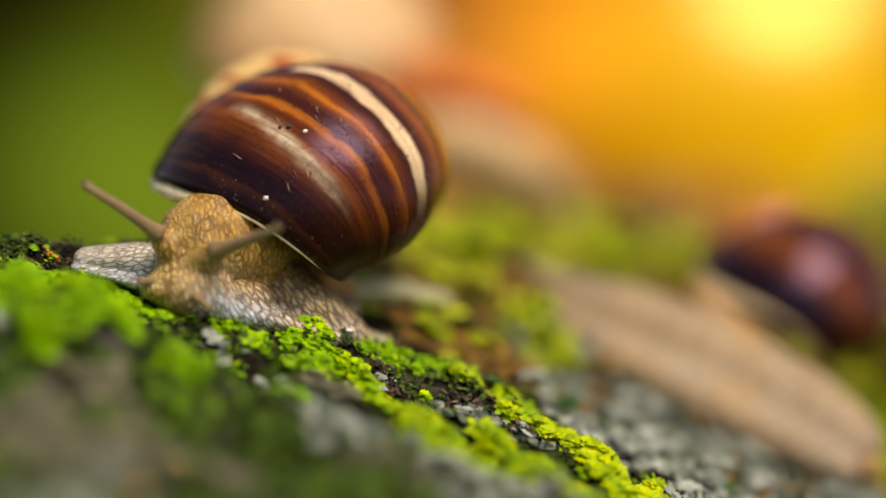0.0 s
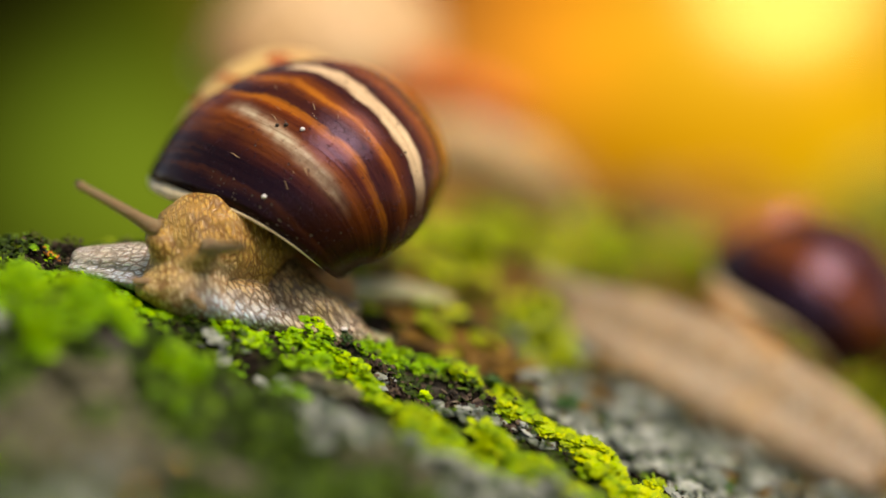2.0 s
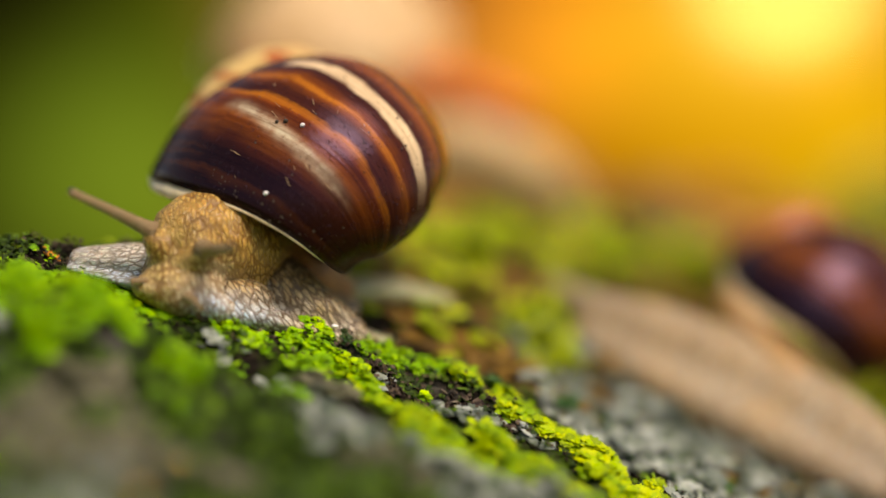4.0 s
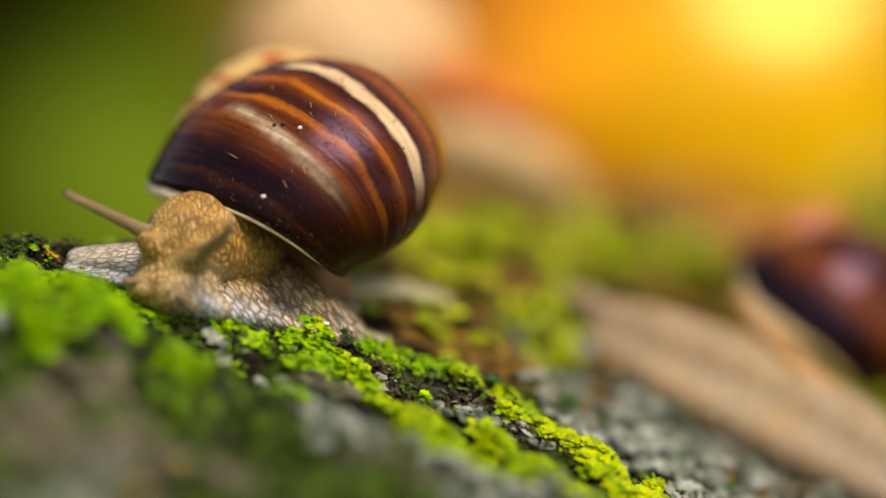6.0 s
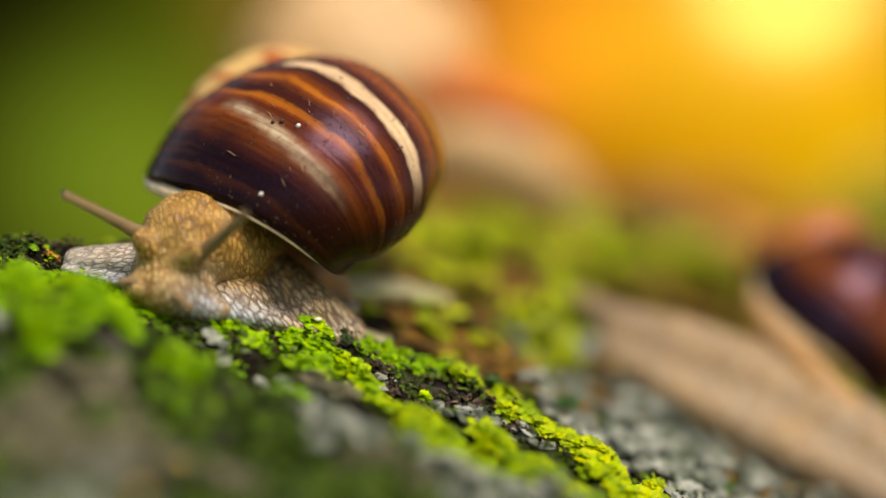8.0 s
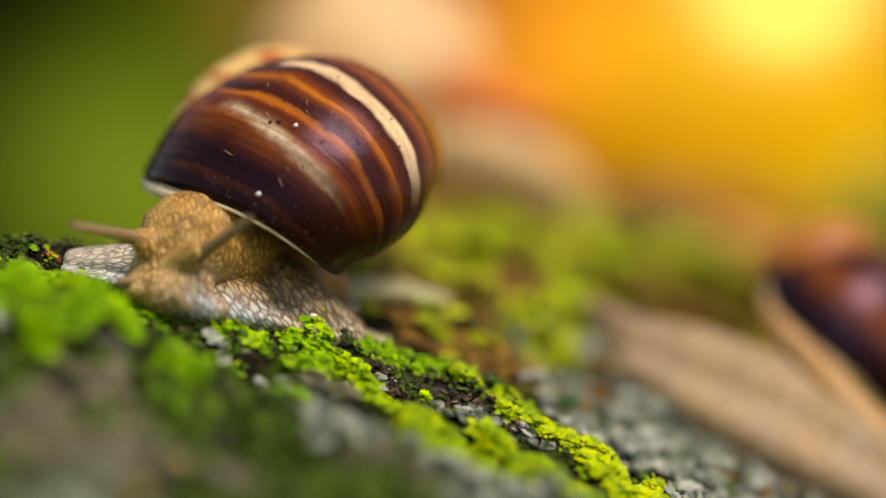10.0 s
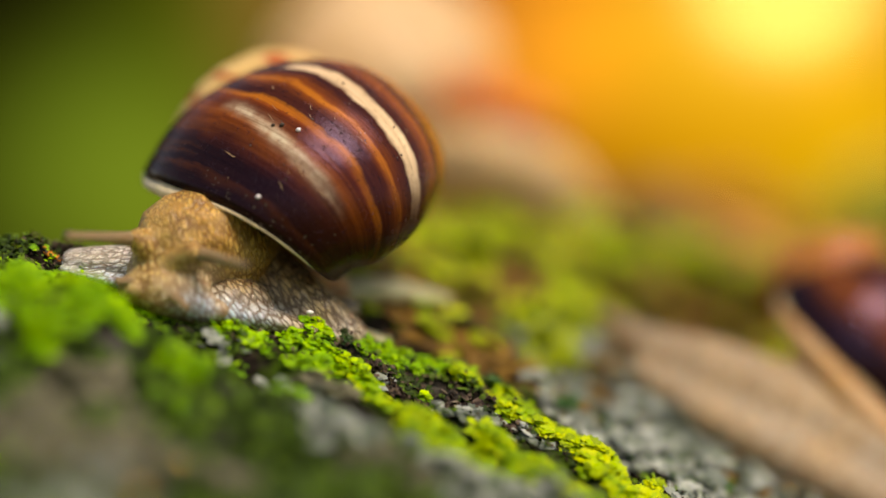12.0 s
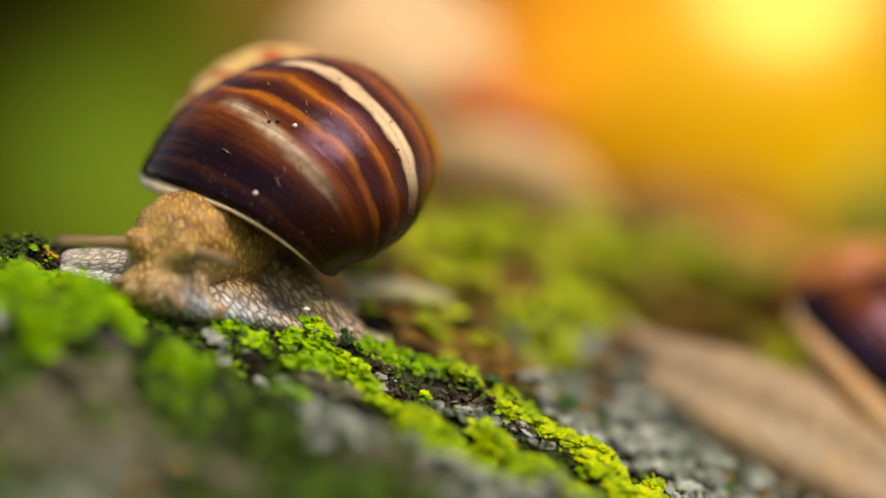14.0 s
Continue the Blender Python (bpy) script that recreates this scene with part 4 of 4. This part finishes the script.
    for a_, b_ in (((-42.6, -4.0, -5.0), (-45.9, -6.0, -4.8)), ((-37.0, -8.0, -7.1), (-34.4, -11.0, -8.9))):
        v = Vector(b_) - Vector(a_)
        part("lower_tentacle", horn_mesh("lower_tentacle", v.length, 0.8, 0.5, 0.1), parts["head"], "short feeler",
             Matrix.Translation(rel(a_, MAIN)) @ v.to_track_quat("Z", "Y").to_matrix().to_4x4())
    parts["slime"] = part("slime_drop", ball_mesh("slime_drop", 0.6, SLIME, 0.6, 0.5), ob, "glistening drop of slime")
    return parts


snail_parts = build_main_snail()

SECOND = (55.8, 57.7, -28.5)
SECOND_SIZE = 0.8


def build_second_snail():
    ob = thing("snail", SECOND, "snail with dark reddish-brown shell creeping down the log", "snail", "snails on the log")
    sh = part("shell", shell_mesh("shell", SHELL_DARK, SECOND_SIZE), ob, "glossy dark reddish-brown shell")
    part("lip", lip_mesh("lip", LIP, SECOND_SIZE, 0.8, -1.75, 0.8), sh, "cream shell lip")
    foot = blob_mesh("foot", [
        [((15.3, 74.6, -2.3), (2.1, 3.8, 1.2)), ((19.1, 69.9, -5.7), (3.2, 5.7, 2.6)), ((23.5, 65.2, -8.5), (4.7, 7.6, 4.2)), ((32.5, 59.5, -12.2), (7.6, 8.5, 6.6)), ((42.3, 55.8, -17.2), (9.0, 8.5, 8.1)),
         ((52.0, 52.9, -22.6), (9.4, 8.5, 8.5)), ((61.4, 48.2, -27.3), (9.0, 8.5, 7.9)), ((68.6, 44.4, -31.4), (7.1, 7.6, 6.2)), ((72.5, 41.6, -34.2), (4.3, 5.7, 3.8))],
        [((21.3, 61.4, -12.5), (4.3, 8.0, 2.6)), ((32.3, 55.0, -19.5), (7.0, 9.0, 4.5)), ((45.7, 50.0, -26.5), (8.0, 9.5, 5.5)), ((59.6, 45.0, -33.5), (8.0, 9.0, 5.5)), ((68.0, 41.5, -38.0), (5.2, 8.0, 4.5))],
        [((49.4, 59.5, -12.8), (4.7, 5.7, 3.8)), ((57.5, 56.7, -20.5), (5.7, 6.6, 4.7)), ((65.0, 50.1, -29.5), (4.7, 4.7, 4.2))],
        [((x, y, log_height(x, y) + 0.8), (5.0, 7.0, 2.0)) for x, y in ((21, 66), (32, 58), (42, 53), (52, 49), (61, 45), (67, 43))]], BODY_SKIN, SECOND, 0.8, 45)
    part("foot", foot, ob, "greyish tan long foot")
    mantle = blob_mesh("mantle", [[((46.2, 63.0, -6.8), (1.6, 3.4, 1.6)), ((49.8, 56.0, -12.6), (2.7, 4.0, 2.7)), ((55.8, 51.0, -20.6), (4.0, 5.0, 3.7)), ((63.0, 45.5, -29.2), (4.6, 5.0, 4.2)), ((69.0, 42.0, -35.2), (4.4, 4.8, 4.2)), ((72.4, 40.0, -37.6), (3.4, 4.0, 3.6))]], MANTLE_SKIN, SECOND, 0.8)
    collar = part("mantle", mantle, ob, "orange-tan mantle under the lip")
    return ob, sh, collar


second_snail, second_shell, second_mantle = build_second_snail()

THIRD = (2.2, 190.0, 11.2)
THIRD_SHELL, THIRD_POSE = (-27.0, 186.0, 60.3), shell_turn(70, -30, 10)


def build_third_snail():
    ob = thing("snail", THIRD, "pale cream-shelled snail far behind on a brown branch", "snail", "snails on the log")
    sh = part("shell", shell_mesh("shell", SHELL_PALE, 1.2), ob, "pale cream shell", Matrix.Translation(rel(THIRD_SHELL, THIRD)) @ THIRD_POSE)
    part("lip", lip_mesh("lip", LIP, 1.2), sh, "brown shell lip")
    foot = blob_mesh("foot", [
        [((-20.0, 172.0, 26.5), (10, 9, 10)), ((-6.0, 154.0, 24.5), (12, 10, 10)), ((5.0, 147.0, 22.0), (12, 10, 9)), ((15.0, 150.0, 17.5), (11, 9, 9)), ((26.5, 160.0, 10.0), (6, 6, 5))]], PALE_SKIN, THIRD, 0.9)
    part("foot", foot, ob, "cream tan snail foot")
    mantle = blob_mesh("mantle", [[((-18.6, 164.0, 38.0), (6, 6, 4)), ((-8.0, 154.0, 37.0), (9, 8, 6.5)), ((3.0, 151.0, 35.0), (10, 8, 6.5)), ((14.0, 153.0, 31.5), (7, 6, 4.5))]], RUST_SKIN, THIRD, 0.9)
    part("mantle", mantle, ob, "rust-brown mantle under the shell")
    return ob, sh


third_snail, third_shell = build_third_snail()


def build_branch():
    """Brown branch behind the log that carries the pale snail."""
    verts, faces = [], []
    rows, cols = 60, 28
    # lies level behind the log, then bends down to the forest floor
    p0, p1 = Vector((-52.7, 215.0, 5.9)), Vector((75.4, 190.0, -16.4))
    way = [p0, p0.lerp(p1, 0.5), p1, p1 + Vector((38, 25, -60)), p1 + Vector((70, 60, -230)), p1 + Vector((80, 80, -500))]
    for i in range(rows):
        f = i / (rows - 1) * (len(way) - 1)
        k = min(len(way) - 2, int(f))
        a_, b_, c_, d_ = way[max(0, k - 1)], way[k], way[k + 1], way[min(len(way) - 1, k + 2)]
        q = f - k
        c = 0.5 * (2 * b_ + (c_ - a_) * q + (2 * a_ - 5 * b_ + 4 * c_ - d_) * q ** 2 + (3 * b_ - a_ - 3 * c_ + d_) * q ** 3)
        on = ((c_ - a_) + (2 * (2 * a_ - 5 * b_ + 4 * c_ - d_)) * q + 3 * (3 * b_ - a_ - 3 * c_ + d_) * q ** 2).normalized()
        side = on.cross(Vector((0.3, -1, 0.2))).normalized()
        up = side.cross(on)
        for j in range(cols):
            t = 2 * math.pi * j / cols
            r = 19 * (1 + 0.10 * noise.fractal(Vector((f * 2.4, math.cos(t) * 2, math.sin(t) * 2)), 1.0, 2.0, 3))
            verts.append(at(c + side * math.cos(t) * r + up * (math.sin(t) * r)))
    for i in range(rows - 1):
        for j in range(cols):
            jn = (j + 1) % cols
            faces.append((i * cols + j, i * cols + jn, (i + 1) * cols + jn, (i + 1) * cols + j))
    faces.append(tuple(range(cols)))
    faces.append(tuple(reversed(range((rows - 1) * cols, rows * cols))))
    ob = new("branch", mesh_of("branch", verts, faces, plain_material("brown_bark", (0.42, 0.21, 0.05), 0.85, 0.5, 60.0)))
    tagged(ob, "fallen brown branch behind the log", "branch")


build_branch()


def build_dead_leaves():
    """Curled brown leaves lying on the branch."""
    verts, faces = [], []
    rows, cols = 17, 9
    for i in range(rows):
        f = i / (rows - 1)
        wide = 0.30 * math.sin(math.pi * f ** 0.8) ** 0.8 * (1 + 0.05 * math.sin(i * 2.1))
        for j in range(cols):
            g = j / (cols - 1) * 2 - 1
            verts.append(Vector((f - 0.5, g * wide, 0.10 * math.sin(f * 5.0) + 0.16 * abs(g) ** 1.5 * wide * 3 + (0.012 if j == cols // 2 else 0.0))))
    for i in range(rows - 1):
        for j in range(cols - 1):
            a_ = i * cols + j
            faces.append((a_, a_ + 1, a_ + cols + 1, a_ + cols))
    stalk_v = [Vector((-0.5 - 0.22 * (i // 4) / 4, 0.012 * ((i % 4) // 2 * 2 - 1), 0.03 * (i // 4) / 4 + 0.012 * ((i % 4) in (1, 2)))) for i in range(20)]
    stalk_f = [(i * 4 + j, i * 4 + (j + 1) % 4, i * 4 + 4 + (j + 1) % 4, i * 4 + 4 + j) for i in range(4) for j in range(4)]
    for p, size, tilt_, spin, m in (((27.0, 176.0, 12.5), 40.0, 30, 8, LEAF_RUST), ((52.0, 172.0, 6.5), 30.0, 35, -20, LEAF_OLIVE)):
        top = thing("dead_leaf", p, "curled brown dead leaf lying on the branch", "leaf", "dead leaves on the branch")
        top.rotation_euler = (radians(tilt_), radians(6), radians(spin))
        part("blade", mesh_of("blade", [v * size * MM for v in verts], faces, m), top)
        part("leaf_stalk", mesh_of("leaf_stalk", [v * size * MM for v in stalk_v], stalk_f, m), top)


build_dead_leaves()


def build_brambles():
    """Withered brambles that stand on the forest floor behind the branch."""
    rng = random.Random(53)
    for x0, x1, y0, top_z, m, label in ((8, 62, 300.0, 16.0, LEAF_RUST, "rust-brown withered bramble behind the branch"),
                                        (58, 104, 320.0, 20.0, LEAF_TAN, "orange-tan withered bramble behind the branch"),
                                        (112, 165, 310.0, 27.0, LEAF_GREEN, "yellow-green bramble behind the branch")):
        ob = thing("bramble", ((x0 + x1) / 2, y0, -AXIS), label, "bramble", "brambles behind the log")
        o = ((x0 + x1) / 2, y0, -AXIS)
        ends = []
        for k in range(4):
            tip = Vector((x0 + (x1 - x0) * (k + 0.5) / 4, y0 + rng.uniform(-20, 20), top_z - rng.uniform(4, 12)))
            foot_ = Vector((o[0] + rng.uniform(-12, 12), y0 + rng.uniform(-8, 8), -AXIS - 2))
            verts, faces = [], []
            for i in range(12):
                f = i / 11
                c = foot_.lerp(tip, f) + Vector((14 * math.sin(f * 3.1 + k), 8 * math.sin(f * 4.0 + 2 * k), 0)) * (1 - f)
                if f > 0.6:
                    ends.append(c)
                for j in range(6):
                    a_ = 2 * math.pi * j / 6
                    r = 1.6 - 0.9 * f
                    verts.append(rel(c + Vector((r * math.cos(a_), r * math.sin(a_), 0)), o))
            faces = [(i * 6 + j, i * 6 + (j + 1) % 6, i * 6 + 6 + (j + 1) % 6, i * 6 + 6 + j) for i in range(11) for j in range(6)]
            part("stem", mesh_of("stem", verts, faces, CRUMB), ob)
        verts, faces = [], []
        for q in range(260):
            x = rng.uniform(x0, x1)
            edge = 1 - (2 * (x - x0) / (x1 - x0) - 1) ** 2
            z = top_z * 0.35 + edge * top_z * 0.65 - 45 * rng.random() ** 1.2
            n_ = Vector((rng.uniform(-0.5, 0.5), -0.7 + rng.uniform(-0.4, 0.4), 0.8)).normalized()
            flake(verts, faces, rel((x, y0 + rng.uniform(-22, 22), z), o), n_, rng.uniform(2.5, 5.0) * MM, rng.uniform(-0.3, 0.4), rng)
        part("leaves", mesh_of("leaves", verts, faces, m), ob)["kind"] = "stuff"


build_brambles()


# ---- what moves ----
def build_gold_beads():
    # small gold beads added in place of two bright bokeh specks
    for x, y, r in ((-34.8, -44.0, 0.9), (-38.0, -61.0, 1.0)):
        ob = new("yellow_crumb", ball_mesh("yellow_crumb", r, GOLD, 0.8, 0.3))
        ob.location = at((x, y, log_height(x, y) + 1.2 + 0.7 * r))
        tagged(ob, "tiny golden yellow bead added on the bark for a bright speck", "crumb", "golden crumbs on the bark")


build_gold_beads()


def stalk(base, tip):
    """Pose of a stalk of fixed length whose base and tip lie at these plan places; what is missing goes towards the lens."""
    b_, t_ = Vector(base), Vector(tip)
    flat = Vector((t_.x - b_.x, 0, t_.z - b_.z))
    out = math.sqrt(max(0.0, HORN ** 2 - flat.length_squared))
    way = Vector((flat.x, -out, flat.z))
    return Matrix.Translation(rel(base, MAIN)) @ way.to_track_quat("Z", "Y").to_matrix().to_4x4()


def motions():
    # shell: seconds, shift right, shift up, turn; it also comes slowly nearer
    base = rel(SHELL_AT, MAIN)
    rows = []
    for t, dx, dz, turn in ((0.0, 0.00, 0.00, 0.00), (0.5, -0.14, -0.02, -0.42), (1.0, -0.35, -0.05, -0.47), (1.5, -0.65, 0.13, -0.67),
                            (2.0, -0.44, 0.26, -0.81), (2.5, -0.42, 0.55, -0.76), (3.0, -0.45, 0.78, -1.54), (5.5, -0.72, 0.42, -2.44),
                            (6.0, -0.90, 0.25, -2.42), (6.5, -0.98, 0.15, -2.57), (7.0, -1.15, 0.12, -2.35), (7.5, -1.08, 0.45, -1.99),
                            (8.0, -1.15, 0.64, -1.89), (10.5, -1.58, 0.65, -2.09), (11.0, -1.40, 0.43, -1.10), (11.5, -1.34, 0.34, -0.63),
                            (12.0, -1.09, 0.22, 0.41), (12.5, -1.11, 0.15, 0.13), (13.0, -1.33, 0.20, 0.09), (13.5, -1.56, 0.60, -0.18),
                            (14.0, -1.68, 0.76, -0.27)):
        rows.append((t, Matrix.Translation(base + Vector((dx + 0.02 * t, -0.2 * t, dz - 0.004 * t)) * MM) @ pose(0, 0, 0, 0, turn, 0) @ SHELL_POSE))
    walk(snail_parts["shell"], rows)
    creep = ((0.0, 0.0, 0.0), (1.5, -0.6, 0.0), (3.0, -0.9, -0.1), (5.5, -1.7, -0.2), (6.5, -2.2, -0.3), (8.0, -2.6, -0.4), (10.5, -2.8, -0.7), (12.0, -3.1, -0.7), (14.0, -3.6, -1.0))
    walk(snail_parts["head"], [(t, pose(dx * MM, 0.7 * dx * MM, -0.1 * dz * MM)) for t, dx, dz in creep])
    walk(snail_parts["neck"], [(t, pose(0.35 * dx * MM, 0, -0.3 * dz * MM)) for t, dx, dz in creep])
    walk(snail_parts["lobe"], [(t, pose(0.6 * dx * MM, 0, 0.3 * dz * MM)) for t, dx, dz in creep])
    walk(snail_parts["tail"], [(t, pose(0.10 * dx * MM, 0, 0)) for t, dx, dz in creep])
    walk(snail_parts["foot"], [(t, pose(0.10 * dx * MM, 0, 0)) for t, dx, dz in creep])
    walk(snail_parts["horn_far"], [
        (0.0, stalk((-42.8, -4.0, 2.2), (-53.5, -4.0, 9.7))), (1.5, stalk((-43.3, -4.0, 2.6), (-54.6, -4.0, 9.3))), (2.5, stalk((-43.5, -4.0, 3.2), (-54.2, -4.0, 9.9))), (3.0, stalk((-43.6, -4.0, 2.8), (-55.0, -4.0, 8.8))),
        (5.5, stalk((-44.4, -4.0, 2.5), (-56.2, -4.0, 8.5))), (6.5, stalk((-44.9, -4.0, 2.2), (-56.7, -4.0, 8.5))), (7.5, stalk((-45.2, -4.0, 2.2), (-58.2, -4.0, 8.6))),
        (8.0, stalk((-45.4, -4.0, 2.0), (-56.5, -4.0, 8.2))), (10.5, stalk((-45.4, -4.0, 1.5), (-54.4, -4.0, 3.3))), (11.0, stalk((-45.4, -4.0, 1.5), (-54.2, -4.0, 3.1))),
        (11.5, stalk((-45.6, -4.0, 1.5), (-54.4, -4.0, 1.9))), (12.5, stalk((-46.0, -4.0, 1.4), (-56.3, -4.0, 2.2))), (13.5, stalk((-46.3, -4.0, 1.1), (-57.0, -4.0, 2.5))),
        (14.0, stalk((-46.5, -4.0, 0.9), (-56.5, -4.0, 1.2)))])
    walk(snail_parts["horn_near"], [
        (0.0, stalk((-34.0, -7.0, -0.3), (-23.4, -7.0, 3.3))), (0.5, stalk((-34.3, -7.0, -0.3), (-25.7, -7.0, 1.0))), (1.0, stalk((-34.6, -7.0, -0.2), (-27.0, -7.0, 0.0))),
        (1.5, stalk((-34.9, -7.0, 0.0), (-29.0, -7.0, -0.2))), (2.0, stalk((-35.0, -7.0, 0.1), (-28.7, -7.0, 0.4))), (2.5, stalk((-35.2, -7.0, 0.1), (-28.8, -7.0, -0.7))),
        (3.0, stalk((-35.4, -7.0, 0.1), (-29.4, -7.0, -0.8))), (5.5, stalk((-36.5, -7.0, -0.8), (-30.8, -7.0, 2.4))), (6.0, stalk((-36.6, -7.0, -0.9), (-30.5, -7.0, 3.2))),
        (6.5, stalk((-36.8, -7.0, -1.0), (-30.8, -7.0, 4.5))), (7.0, stalk((-36.9, -7.0, -1.1), (-30.8, -7.0, 5.0))), (7.5, stalk((-37.0, -7.0, -1.2), (-30.2, -7.0, 5.6))),
        (8.0, stalk((-37.1, -7.0, -1.2), (-28.4, -7.0, 5.5))), (10.5, stalk((-37.1, -7.0, -0.9), (-27.3, -7.0, 4.3))), (11.0, stalk((-37.1, -7.0, -0.8), (-24.9, -7.0, 3.0))),
        (11.5, stalk((-37.3, -7.0, -0.6), (-26.1, -7.0, -1.2))), (12.5, stalk((-37.6, -7.0, -0.4), (-29.5, -7.0, -2.5))), (13.5, stalk((-37.9, -7.0, -0.3), (-30.4, -7.0, -1.9))),
        (14.0, stalk((-38.0, -7.0, -0.3), (-29.8, -7.0, -2.3)))])
    walk(snail_parts["slime"], [(t, Matrix.Translation(rel(q, MAIN))) for t, q in (
        (0.0, (-14.7, 4.0, -12.6)), (1.5, (-15.1, 4.0, -12.5)), (3.0, (-16.1, 3.0, -12.1)), (5.5, (-17.8, 2.0, -11.6)), (8.0, (-19.3, 1.0, -10.8)), (11.0, (-20.2, 0.0, -9.9)), (14.0, (-21.0, 0.0, -9.2)))])
    # second snail creeps down the slope and comes nearer; its shell swings until the spire shows
    start = at(SECOND)
    slide = ((0.0, 0.00, 0.00), (1.5, 1.98, -1.23), (3.0, 3.78, -2.45), (5.5, 6.51, -4.06), (6.5, 7.65, -4.72), (8.0, 9.25, -5.66), (10.5, 12.37, -7.93), (12.0, 14.25, -9.35), (14.0, 16.61, -11.33))
    walk(second_snail, [(t, Matrix.Translation(start + Vector((dx, -0.62 * dx, dz)) * MM)) for t, dx, dz in slide])
    rows = []
    for t, x, y, z, az, el, lean in ((0.0, 62.7, 82.2, -0.3, 36.4, -30.3, 24.8), (1.5, 64.2, 81.0, -0.3, 36.4, -27.0, 23.4), (3.0, 65.7, 79.8, -0.3, 36.4, -23.6, 22.0), (5.5, 68.6, 78.1, -0.3, 36.5, -17.6, 19.5),
                                     (7.0, 70.2, 77.0, -0.4, 36.4, -14.5, 18.3), (8.0, 71.0, 76.3, -1.1, 35.6, -13.7, 18.1), (10.5, 72.8, 74.6, -3.6, 33.2, -11.8, 17.6), (12.0, 74.2, 73.3, -5.0, 31.6, -10.7, 17.3), (14.0, 76.2, 71.9, -6.8, 29.6, -9.5, 17.1)):
        dx, dz = np.interp(t, [r[0] for r in slide], [r[1] for r in slide]), np.interp(t, [r[0] for r in slide], [r[2] for r in slide])
        rows.append((t, Matrix.Translation(rel((x - dx, y + 0.62 * dx, z - dz), SECOND)) @ shell_turn(az, el, lean)))
    walk(second_shell, rows)
    walk(second_mantle, [(0.0, pose(0, 0, 0.0004)), (7.0, pose(-0.0002, 0, 0.0028)), (14.0, pose(0.0, 0, 0.0050))])
    start = at(THIRD)
    drift = ((0.0, 0.0, 0.0), (3.0, 1.0, -0.3), (5.5, 2.6, -0.9), (8.0, 4.0, -1.6), (11.0, 5.8, -2.3), (14.0, 7.0, -2.8))
    walk(third_snail, [(t, Matrix.Translation(start + Vector((dx, 0, dz)) * MM)) for t, dx, dz in drift])
    base = rel(THIRD_SHELL, THIRD)
    walk(third_shell, [(t, Matrix.Translation(base + Vector((1.3 * dx, 0, 0.6 * dz)) * MM) @ THIRD_POSE) for t, dx, dz in drift])


motions()
